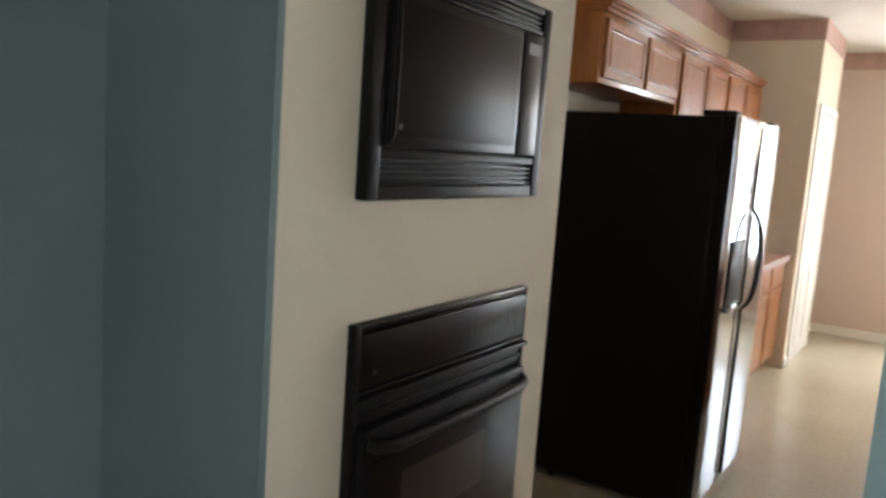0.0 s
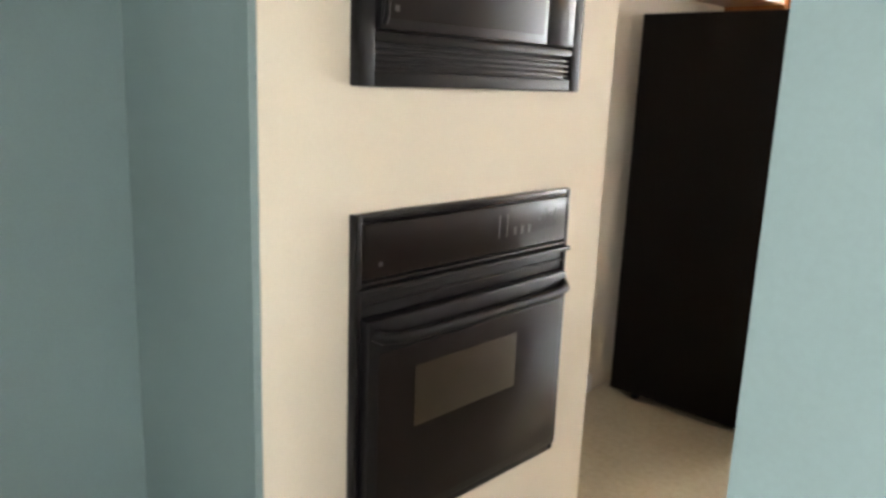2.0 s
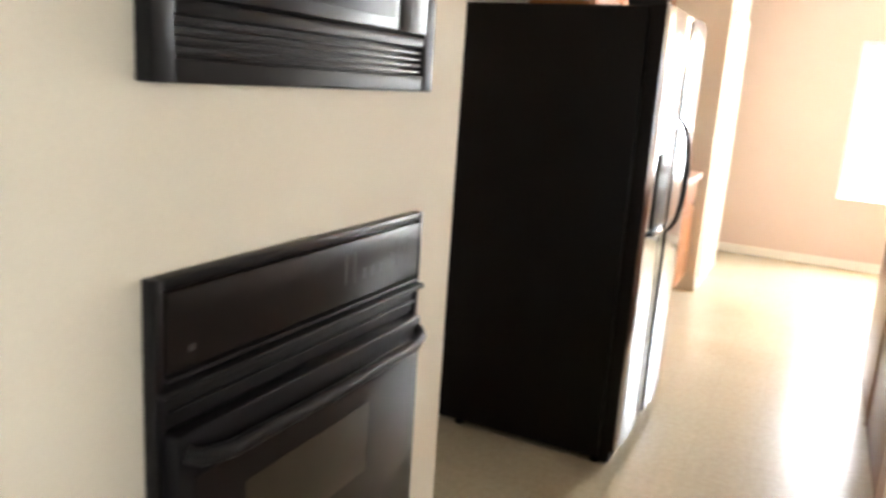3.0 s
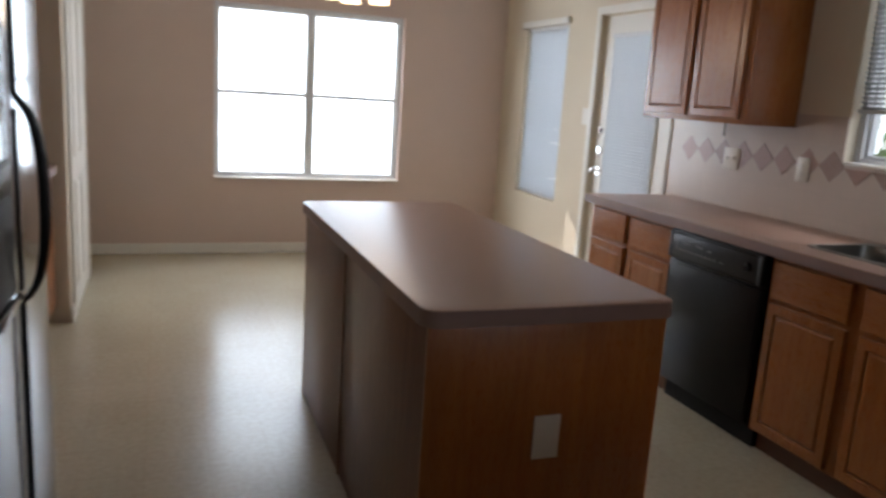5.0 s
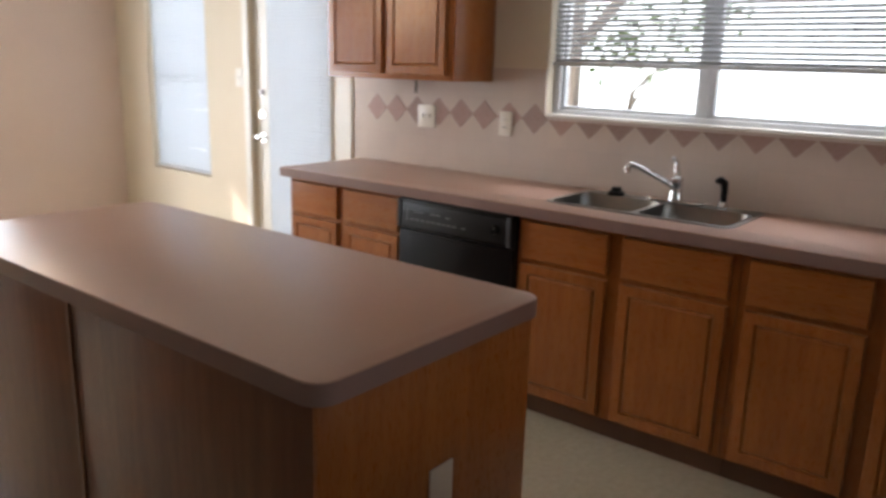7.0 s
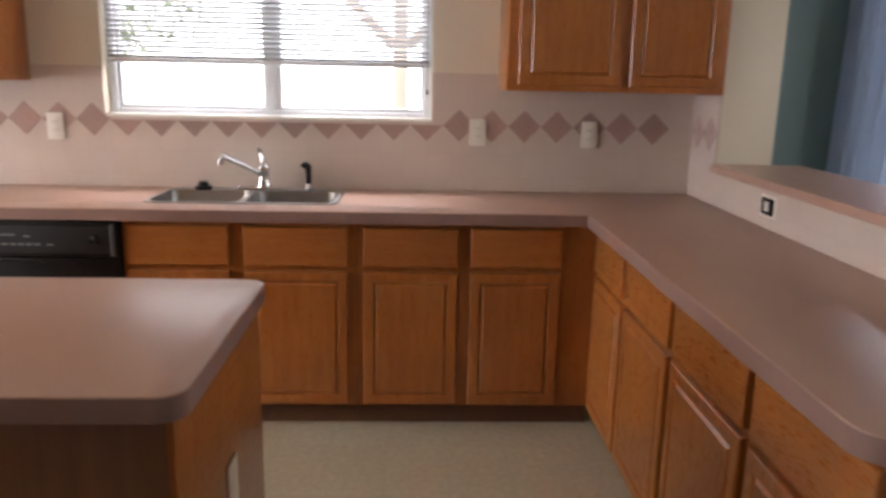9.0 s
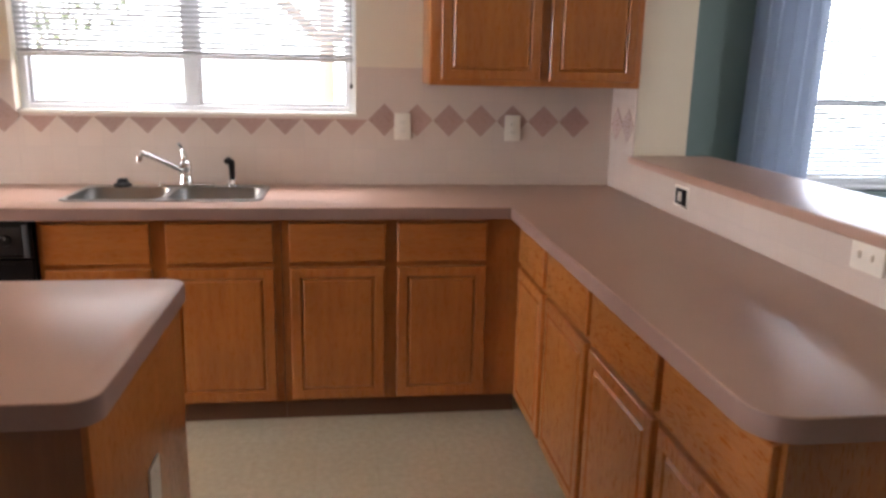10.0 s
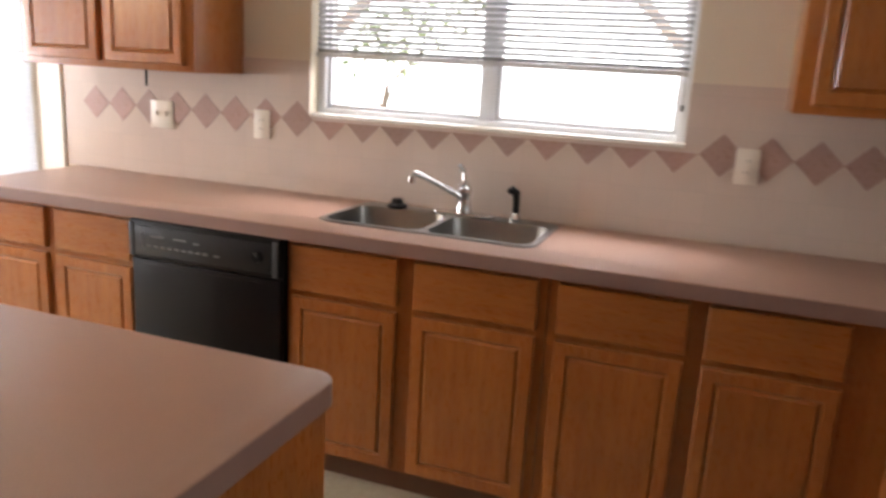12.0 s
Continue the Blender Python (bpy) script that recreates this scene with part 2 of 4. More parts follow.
nt, n, l, b = links(M["diamond"])
glaze = b.inputs["Base Color"].links[0].from_socket
which = n.new("ShaderNodeObjectInfo")
tint = ramp(nt, which.outputs["Random"], ((0.0, (0.80, 0.86, 0.88)), (0.45, (0.98, 0.96, 0.96)), (1.0, (1.10, 1.04, 1.02))))
l.new(mixed(nt, glaze, tint.outputs[0], 1.0, "MULTIPLY"), b.inputs["Base Color"])

# ---- mesh helpers ----


def box(bm, x0, x1, y0, y1, z0, z1, b=0.0, seg=2):
    r = bmesh.ops.create_cube(bm, size=1)
    vs = r["verts"]
    bmesh.ops.scale(bm, vec=(x1 - x0, y1 - y0, z1 - z0), verts=vs)
    bmesh.ops.translate(bm, vec=((x0 + x1) / 2, (y0 + y1) / 2, (z0 + z1) / 2), verts=vs)
    if b:
        es = list({e for v in vs for e in v.link_edges})
        bmesh.ops.bevel(bm, geom=es, offset=b, segments=seg, affect="EDGES", profile=0.5)
    return bm


def cyl(bm, p, q, r0, r1=None, n=16, caps=True):
    """A round bar from p to q."""
    p, q = Vector(p), Vector(q)
    m = Matrix.Translation((p + q) / 2) @ (q - p).to_track_quat("Z", "Y").to_matrix().to_4x4()
    bmesh.ops.create_cone(bm, cap_ends=caps, segments=n, radius1=r0, radius2=r0 if r1 is None else r1, depth=(q - p).length, matrix=m)
    return bm


def tube(bm, pts, r, n=10, closed=False):
    """A bent pipe along pts; r may be one radius or one for each point."""
    pts = [Vector(p) for p in pts]
    rs = r if isinstance(r, (list, tuple)) else [r] * len(pts)
    rings, up = [], None
    for i, p in enumerate(pts):
        a, c = pts[max(i - 1, 0)], pts[min(i + 1, len(pts) - 1)]
        if closed:
            a, c = pts[i - 1], pts[(i + 1) % len(pts)]
        d = (c - a).normalized()
        if up is None:
            up = d.orthogonal().normalized()
        up = (up - d * up.dot(d)).normalized()
        s = d.cross(up)
        rings.append([bm.verts.new(p + rs[i] * (math.cos(2 * math.pi * k / n) * up + math.sin(2 * math.pi * k / n) * s)) for k in range(n)])
    pairs = list(zip(rings, rings[1:]))
    if closed:
        pairs.append((rings[-1], rings[0]))
    for u, v in pairs:
        for k in range(n):
            bm.faces.new((u[k], u[(k + 1) % n], v[(k + 1) % n], v[k]))
    if not closed:
        bm.faces.new(rings[0][::-1])
        bm.faces.new(rings[-1])
    return bm


def lathe(bm, prof, at=(0, 0, 0), n=24):
    """A turned shape from (radius, height) pairs."""
    rings = []
    for r, z in prof:
        rings.append([bm.verts.new((at[0] + r * math.cos(2 * math.pi * k / n), at[1] + r * math.sin(2 * math.pi * k / n), at[2] + z)) for k in range(n)])
    for u, v in zip(rings, rings[1:]):
        for k in range(n):
            bm.faces.new((u[k], u[(k + 1) % n], v[(k + 1) % n], v[k]))
    return bm


def slab(bm, outline, z0, z1, holes=(), b=0.0):
    """A flat board from its outline, with holes, and rounded rims."""
    loops = []
    for ring in (outline, *holes):
        vs = [bm.verts.new((x, y, z1)) for x, y in ring]
        loops += [bm.edges.new((vs[i], vs[(i + 1) % len(vs)])) for i in range(len(vs))]
    f = bmesh.ops.triangle_fill(bm, use_beauty=True, edges=loops)
    faces = [g for g in f["geom"] if isinstance(g, bmesh.types.BMFace)]
    for fc in faces:
        if fc.normal.z < 0:
            fc.normal_flip()
    ex = bmesh.ops.extrude_face_region(bm, geom=faces, use_keep_orig=True)
    low = [g for g in ex["geom"] if isinstance(g, bmesh.types.BMVert)]
    bmesh.ops.translate(bm, vec=(0, 0, z0 - z1), verts=low)
    bmesh.ops.recalc_face_normals(bm, faces=bm.faces)
    if b:
        es = [e for e in bm.edges if len(e.link_faces) == 2 and e.calc_face_angle(0) > 0.9 and abs(e.verts[0].co.z - e.verts[1].co.z) < 1e-5]
        bmesh.ops.bevel(bm, geom=es, offset=b, segments=3, affect="EDGES", profile=0.5)
    return bm


def rounded(x0, x1, y0, y1, r, n=6, corners=(1, 1, 1, 1)):
    """The outline of a rectangle with rounded corners, from (x0, y0) counter-clockwise."""
    out = []
    for k, (cx, cy, on) in enumerate(((x0, y0, corners[0]), (x1, y0, corners[1]), (x1, y1, corners[2]), (x0, y1, corners[3]))):
        if not on:
            out.append((cx, cy))
            continue
        ox, oy = cx + (r if k in (0, 3) else -r), cy + (r if k in (0, 1) else -r)
        for i in range(n + 1):
            a = math.pi + k * math.pi / 2 + i / n * math.pi / 2
            out.append((ox + r * math.cos(a), oy + r * math.sin(a)))
    return out


def smooth(me, angle=35):
    bm = bmesh.new()
    bm.from_mesh(me)
    for f in bm.faces:
        f.smooth = True
    for e in bm.edges:
        e.smooth = len(e.link_faces) == 2 and e.calc_face_angle(0) < radians(angle)
    bm.to_mesh(me)
    bm.free()


def part(name, bm, material, parent=None, label="", at=None, angle=35):
    """Links a bmesh as one mesh object under a thing or under a part."""
    me = bpy.data.meshes.new(name)
    bm.normal_update()
    bm.to_mesh(me)
    bm.free()
    smooth(me, angle)
    me.materials.append(material)
    ob = new(name, me)
    ob.parent = parent
    if at is not None:
        ob.matrix_basis = at
    return tagged(ob, label)


def shared(name, me, parent, at, label=""):
    ob = new(name, me)
    ob.parent = parent
    ob.matrix_basis = at
    return tagged(ob, label)


def thing(name, at, label, category, group="", kind=""):
    ob = new(name)
    ob.empty_display_size = 0.1
    ob.matrix_basis = at
    return tagged(ob, label, category, group, kind)


def single(name, bm, material, label, category, group="", kind="", at=None):
    return tagged(part(name, bm, material, None, label, at, 20), label, category, group, kind)


def structure(name, bm, material, label, category):
    return single(name, bm, material, label, category, kind="structure")


def wall(name, axis, p0, p1, a0, a1, z1, holes, material, label, z0=0.0):
    """A wall p0 to p1 thick across the axis, a0 to a1 long, with openings (a, a, z, z) through it."""
    bm = bmesh.new()

    def piece(u0, u1, w0, w1):
        if u1 - u0 < 1e-4 or w1 - w0 < 1e-4:
            return
        if axis == "x":
            box(bm, p0, p1, u0, u1, w0, w1)
        else:
            box(bm, u0, u1, p0, p1, w0, w1)
    at = a0
    for u0, u1, w0, w1 in sorted(holes):
        piece(at, u0, z0, z1)
        piece(u0, u1, z0, w0)
        piece(u0, u1, w1, z1)
        at = u1
    piece(at, a1, z0, z1)
    return structure(name, bm, material, label, "wall")


# ---- structure ----
CEIL = 2.72
KW = (1.20, 2.648, 1.225, 2.14)        # kitchen window in the sink wall: y, y, z, z
DOOR = (3.985, 4.87, 0.0, 2.04)
NW = (5.35, 6.08, 0.63, 2.01)
FW = (0.465, 2.04, 0.632, 2.04)       # far window: x, x, z, z
LW = (-2.15, -0.74, 0.88, 2.10)      # window of the living room

bm = bmesh.new()
box(bm, -1.45, 3.15, -0.90, 6.65, -0.1, 0.0)
structure("floor", bm, M["vinyl"], "cream sheet vinyl floor with a faint square pattern", "floor")
bm = bmesh.new()
box(bm, -1.40, 3.15, -2.8, -0.902, -0.1, 0.0)
structure("floor_living", bm, M["carpet"], "beige carpet of the living room", "floor")
bm = bmesh.new()
box(bm, -1.40, 3.16, -2.95, 6.66, CEIL, CEIL + 0.1)
structure("ceiling", bm, M["ceiling"], "off-white textured ceiling", "ceiling")

wall("wall_sink", "x", 3.0, 3.16, -0.12, 6.66, CEIL, [KW, DOOR, NW], M["cream"], "cream painted wall behind the sink with windows and a door")
wall("wall_living_east", "x", 3.0, 3.16, -2.8, -0.122, CEIL, [LW], M["teal"], "teal painted living room wall with a window")
wall("wall_far", "y", 6.5, 6.66, -1.13, 2.998, CEIL, [FW], M["pinkish"], "blush beige wall with a wide window")
wall("wall_west", "x", -1.28, -1.13, 0.367, 6.66, CEIL, [], M["cream"], "cream wall behind the refrigerator")
bm = bmesh.new()
box(bm, -1.28, -0.49, -0.825, 0.365, 0, CEIL, 0.004)
structure("wall_oven", bm, M["cream"], "cream wall block that holds the oven and microwave", "wall")
wall("wall_living_north", "y", -0.843, -0.826, -1.0, -0.491, CEIL, [], M["teal"], "teal painted wall end beside the oven")
wall("wall_living_hall", "x", -1.40, -1.001, -2.8, -0.826, CEIL, [], M["teal"], "teal painted side wall with a thermostat")
wall("wall_living_south", "y", -2.95, -2.801, -1.40, 3.16, CEIL, [(1.1, 2.6, 0.78, 2.22)], M["teal"], "unseen teal back wall with an opening for the added fill lamp")
# the short wall beside the way in
bm = bmesh.new()
box(bm, 0.497, 0.624, -0.965, -0.245, 0, CEIL, 0.004)
structure("wall_entry", bm, M["cream"], "short cream wall between kitchen and living room", "wall")
bm = bmesh.new()
box(bm, 0.492, 0.629, -0.971, -0.966, 0, CEIL)
box(bm, 0.625, 0.629, -0.965, -0.245, 0, CEIL)
structure("wall_entry_teal", bm, M["teal"], "teal paint on the short wall", "wall")
# the half wall of the pass-through, its post and its header
bm = bmesh.new()
box(bm, 0.48, 2.999, -0.236, 0.0, 0, 1.053)
box(bm, 2.695, 2.999, -0.236, 0.0, 1.0531, CEIL)
box(bm, 0.48, 2.6949, -0.236, 0.0, 2.25, CEIL)
structure("wall_pass_through", bm, M["cream"], "cream half wall and post round the pass-through", "wall")
bm = bmesh.new()
box(bm, 0.631, 2.997, -0.242, -0.238, 0, 1.053)
box(bm, 2.695, 2.997, -0.242, -0.238, 1.055, CEIL)
box(bm, 0.631, 2.6949, -0.242, -0.238, 2.25, CEIL)
structure("wall_pass_through_teal", bm, M["teal"], "teal paint on the living room side", "wall")
bm = bmesh.new()
slab(bm, rounded(0.632, 2.694, -0.36, 0.028, 0.02, corners=(0, 0, 0, 0)), 1.0545, 1.088, b=0.006)
structure("bar_ledge", bm, M["laminate"], "mauve laminate ledge on the half wall", "ledge")
# the pantry block
bm = bmesh.new()
box(bm, -1.128, -0.43, 4.665, 5.80, 0, CEIL, 0.004)
structure("wall_pantry", bm, M["cream"], "cream pantry block with a white door", "wall")

# rose border under the ceiling
bm = bmesh.new()
for a in ((2.994, 2.9985, 0.002, 6.494), (-1.1285, -1.124, 0.412, 4.658)):
    box(bm, *a, 2.56, CEIL - 0.002)
for a in ((-1.12, 2.99, 6.494, 6.4985), (-1.12, -0.432, 4.659, 4.6635)):
    box(bm, *a, 2.56, CEIL - 0.002)
box(bm, -0.4285, -0.424, 4.659, 5.80, 2.56, CEIL - 0.002)
structure("trim_border", bm, M["border"], "rose wallpaper border under the ceiling", "border")

# baseboards
bm = bmesh.new()
for a in ((-1.12, 2.985, 6.486, 6.4985), (2.986, 2.9985, 4.92, 6.484), (-0.4285, -0.417, 4.655, 4.775), (-0.4285, -0.417, 5.785, 5.80),
          (-1.1285, -1.117, 0.42, 1.42), (-0.488, -0.477, -0.82, 0.363)):
    box(bm, *a, 0.001, 0.085, 0.003)
structure("baseboard", bm, M["white"], "white painted baseboard", "baseboard")


def casing(name, axis, p, out, a0, a1, z1, w, label):
    """Door or window casing on a wall face at p, standing out towards out."""
    q = p + out
    lo, hi = min(p, q), max(p, q)
    bm = bmesh.new()
    for u0, u1, w0, w1 in ((a0 - w, a0, 0.001, z1 + w), (a1, a1 + w, 0.001, z1 + w), (a0, a1, z1, z1 + w)):
        if axis == "x":
            box(bm, lo, hi, u0, u1, w0, w1, 0.004)
        else:
            box(bm, u0, u1, lo, hi, w0, w1, 0.004)
    return structure(name, bm, M["white"], label, "trim")


casing("trim_patio_door", "x", 2.9985, -0.018, DOOR[0], DOOR[1], DOOR[3], 0.055, "white casing round the patio door")
casing("trim_pantry_door", "x", -0.4285, 0.016, 4.84, 5.72, 2.04, 0.06, "white casing round the pantry door")


def panel_front(w, h, t=0.019, rail=0.055, raise_=True):
    """A cabinet door or drawer front with a frame, a groove and a raised field; it faces -y, its lower left corner at the origin."""
    bm = bmesh.new()
    box(bm, 0, w, -t, 0, 0, h)
    if raise_:
        f = max(bm.faces, key=lambda g: -g.calc_center_median().y)
        bmesh.ops.inset_region(bm, faces=[f], thickness=rail, depth=0)
        f = min(bm.faces, key=lambda g: (g.calc_center_median().y + 0.0, g.calc_area() if abs(g.normal.y) > 0.9 and abs(g.calc_center_median().x - w / 2) < 1e-4 and abs(g.calc_center_median().z - h / 2) < 1e-4 else 9))
        bmesh.ops.inset_region(bm, faces=[f], thickness=0.009, depth=-0.008)
        f = min((g for g in bm.faces if g.normal.y < -0.9 and abs(g.calc_center_median().x - w / 2) < 1e-4 and abs(g.calc_center_median().z - h / 2) < 1e-4), key=lambda g: g.calc_area())
        bmesh.ops.inset_region(bm, faces=[f], thickness=0.013, depth=0.008)
    es = [e for e in bm.edges if all(abs(v.co.y + t) < 1e-5 for v in e.verts) and e.calc_face_angle(0) > 1.2 and
          (all(v.co.x < 1e-5 for v in e.verts) or all(v.co.x > w - 1e-5 for v in e.verts) or all(v.co.z < 1e-5 for v in e.verts) or all(v.co.z > h - 1e-5 for v in e.verts))]
    bmesh.ops.bevel(bm, geom=es, offset=0.008, segments=3, affect="EDGES", profile=0.6)
    return bm


def base_cabinet(at, w, fronts, label, group, depth=0.54, drawers=True):
    """A base cabinet with toe kick; fronts are (x, x) spans along it. It faces -y from the corner at."""
    t = thing("base_cabinet", at, label, "cabinet", group)
    for nm, a in (("face_frame", (0, w, 0, 0.02, 0.10, 0.868)), ("side_panel", (0, 0.016, 0.0202, depth, 0.10, 0.868)),
                  ("side_panel", (w - 0.016, w, 0.0202, depth, 0.10, 0.868)), ("back_panel", (0.0162, w - 0.0162, depth - 0.008, depth, 0.10, 0.868)),
                  ("bottom_panel", (0.0162, w - 0.0162, 0.0202, depth - 0.0082, 0.10, 0.116))):
        bm = bmesh.new()
        box(bm, *a)
        part(nm, bm, M["oak_v"], t)
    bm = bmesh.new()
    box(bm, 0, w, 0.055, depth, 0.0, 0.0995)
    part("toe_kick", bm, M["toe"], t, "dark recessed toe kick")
    for a, b in fronts:
        if drawers:
            part("drawer_front", panel_front(b - a, 0.158, raise_=False), M["oak_x"], t, at=pose(a, -0.001, 0.690))
        part("door", panel_front(b - a, 0.555), M["oak_v"], t, at=pose(a, -0.001, 0.113))
    return t


def wall_cabinet(at, w, h, fronts, label, group, depth=0.315, crown=True):
    t = thing("wall_cabinet", at, label, "cabinet", group)
    bm = bmesh.new()
    box(bm, 0, w, 0, depth, 0, h, 0.002)
    part("body", bm, M["oak_v"], t)
    for a, b in fronts:
        part("door", panel_front(b - a, h - 0.05), M["oak_v"], t, at=pose(a, -0.001, 0.025))
    if crown:
        bm = bmesh.new()
        for k in range(3):
            o = 0.010 + 0.013 * k
            box(bm, -0.001 * k, w + 0.001 * k, -o - 0.012, depth, h + 0.001 + k * 0.018, h + 0.018 + k * 0.018, 0.003)
        part("crown_moulding", bm, M["oak_x"], t)
    return t


# ---- kitchen, sink side ----
G = "base cabinets under the sink counter"
FX = 2.445
base_cabinet(pose(FX, 3.832, 0, 0, 0, -90), 0.788, [(0.02, 0.362), (0.412, 0.772)], "oak base cabinet with two drawers and two doors", G)
base_cabinet(pose(FX, 2.403, 0, 0, 0, -90), 0.898, [(0.02, 0.408), (0.467, 0.869)], "oak sink cabinet with two false drawers and two doors", G)
base_cabinet(pose(FX, 1.503, 0, 0, 0, -90), 0.965, [(0.03, 0.403), (0.453, 0.812)], "oak base cabinet in the corner with two drawers and two doors", G)
G = "base cabinets of the peninsula"
PY = 0.545
base_cabinet(pose(2.44, PY, 0, 0, 0, 180), 0.445, [(0.04, 0.43)], "narrow oak peninsula cabinet with one drawer", G)
base_cabinet(pose(1.994, PY, 0, 0, 0, 180), 0.49, [(0.02, 0.475)], "oak peninsula cabinet with one drawer and door", G)
base_cabinet(pose(1.503, PY, 0, 0, 0, 180), 0.50, [(0.02, 0.485)], "oak peninsula cabinet with a wide drawer", G)
base_cabinet(pose(1.002, PY, 0, 0, 0, 180), 0.467, [(0.02, 0.452)], "oak peninsula cabinet at the open end", G)



def edge_strip(bm, pts, z0, z1, t=0.0016, closed=False):
    """A thin laminate band along the rim pts, to the right of the way they run."""
    n = len(pts)
    rows = []
    for i, (x, y) in enumerate(pts):
        a = pts[(i - 1) % n] if closed or i else pts[i]
        c = pts[(i + 1) % n] if closed or i < n - 1 else pts[i]
        d = Vector((c[0] - a[0], c[1] - a[1])).normalized()
        ox, oy = x + d.y * t, y - d.x * t
        rows.append([bm.verts.new(p) for p in ((ox, oy, z0), (ox, oy, z1), (x + d.y * 0.0002, y - d.x * 0.0002, z1), (x + d.y * 0.0002, y - d.x * 0.0002, z0))])
    pairs = list(zip(rows, rows[1:])) + ([(rows[-1], rows[0])] if closed else [])
    for u, v in pairs:
        for k in range(4):
            bm.faces.new((u[k], v[k], v[(k + 1) % 4], u[(k + 1) % 4]))
    bmesh.ops.recalc_face_normals(bm, faces=bm.faces)


# the L-shaped worktop with its sink hole
SX0, SX1, SY0, SY1 = 2.535, 2.955, 1.585, 2.36
tip = [(0.515 + 0.075 - 0.075 * math.sin(a), 0.605 - 0.075 + 0.075 * math.cos(a)) for a in [i * math.pi / 12 for i in range(7)]]
out = [(2.995, 3.855), (2.392, 3.855), (2.392, 0.605)] + tip + [(0.515, 0.003), (2.995, 0.003)]
bm = bmesh.new()
slab(bm, out, 0.870, 0.914, holes=[rounded(SX0 + 0.012, SX1 - 0.012, SY0 + 0.012, SY1 - 0.012, 0.05)], b=0.002)
t = thing("worktop", pose(0, 0, 0), "mauve-brown laminate worktop, L-shaped with a rounded end", "worktop")
part("top", bm, M["laminate"], t, angle=18)
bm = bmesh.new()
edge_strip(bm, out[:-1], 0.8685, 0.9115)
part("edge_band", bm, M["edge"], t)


def sink():
    t = thing("kitchen_sink", pose(0, 0, 0), "double-bowl stainless steel sink set in the worktop", "sink")
    ym = (SY0 + SY1) / 2
    b1, b2 = (SX0 + 0.022, SX1 - 0.085, SY0 + 0.022, ym - 0.012), (SX0 + 0.022, SX1 - 0.085, ym + 0.012, SY1 - 0.022)
    bm = bmesh.new()
    slab(bm, rounded(SX0, SX1, SY0, SY1, 0.05), 0.9145, 0.9195, holes=[rounded(*b1, 0.05), rounded(*b2, 0.05)], b=0.0015)
    part("rim", bm, M["sinksteel"], t, angle=18)
    for b in (b1, b2):
        bm = bmesh.new()
        rings = []
        for k, (inset, z, r) in enumerate(((0, 0.917, 0.05), (0.004, 0.90, 0.05), (0.012, 0.79, 0.05), (0.04, 0.755, 0.04), (0.16, 0.75, 0.01))):
            ring = rounded(b[0] + inset, b[1] - inset, b[2] + inset, b[3] - inset, r)
            rings.append([bm.verts.new((x, y, z)) for x, y in ring])
        n = len(rings[0])
        for u, v in zip(rings, rings[1:]):
            for k in range(n):
                bm.faces.new((u[k], u[(k + 1) % n], v[(k + 1) % n], v[k]))
        bm.faces.new(rings[-1])
        bowl = part("bowl", bm, M["sinksteel"], t)
        bm = bmesh.new()
        lathe(bm, [(0.001, 0.7525), (0.03, 0.7525), (0.042, 0.756), (0.045, 0.752)], ((b[0] + b[1]) / 2, (b[2] + b[3]) / 2, 0))
        part("drain", bm, M["chrome"], bowl)


def faucet():
    x, y, z = 2.905, 1.942, 0.9197
    t = thing("faucet", pose(x, y, z), "chrome single-lever kitchen faucet on the sink", "faucet")
    bm = bmesh.new()
    slab(bm, rounded(-0.028, 0.028, -0.12, 0.12, 0.027), 0, 0.012, b=0.004)
    part("deck_plate", bm, M["chrome"], t, angle=18)
    bm = bmesh.new()
    lathe(bm, [(0.030, 0.012), (0.028, 0.03), (0.024, 0.05), (0.024, 0.075), (0.027, 0.085), (0.024, 0.105), (0.012, 0.115), (0.001, 0.117)])
    part("body", bm, M["chrome"], t)
    bm = bmesh.new()
    tube(bm, [(0, 0, 0.06), (-0.03, 0.03, 0.085), (-0.085, 0.085, 0.125), (-0.135, 0.13, 0.155), (-0.15, 0.145, 0.158), (-0.157, 0.15, 0.145), (-0.157, 0.151, 0.125)],
         [0.014, 0.013, 0.012, 0.0115, 0.0115, 0.012, 0.012], 12)
    part("spout", bm, M["chrome"], t)
    bm = bmesh.new()
    tube(bm, [(0, 0, 0.11), (0.004, 0.004, 0.135), (0.006, 0.012, 0.165), (-0.012, 0.022, 0.185)], [0.013, 0.011, 0.009, 0.008], 10)
    part("lever", bm, M["chrome"], t)
    s = thing("sink_sprayer", pose(2.905, 1.745, z), "black side sprayer standing on the sink rim", "sprayer")
    bm = bmesh.new()
    lathe(bm, [(0.022, 0), (0.022, 0.012), (0.014, 0.02), (0.012, 0.03)])
    part("base", bm, M["chrome"], s)
    bm = bmesh.new()
    tube(bm, [(0, 0, 0.02), (0, 0, 0.075), (-0.004, 0.002, 0.105), (-0.022, 0.012, 0.118), (-0.036, 0.018, 0.112)], [0.012, 0.013, 0.016, 0.014, 0.012], 12)
    part("head", bm, M["blackplastic"], s)
    bm = bmesh.new()
    lathe(bm, [(0.001, 0.0), (0.036, 0.0), (0.039, 0.008), (0.033, 0.014), (0.024, 0.018), (0.02, 0.034), (0.001, 0.037)])
    single("sink_stopper", bm, M["blackplastic"], "black rubber sink stopper lying on the rim", "stopper", at=pose(2.895, 2.205, z))


sink()
faucet()


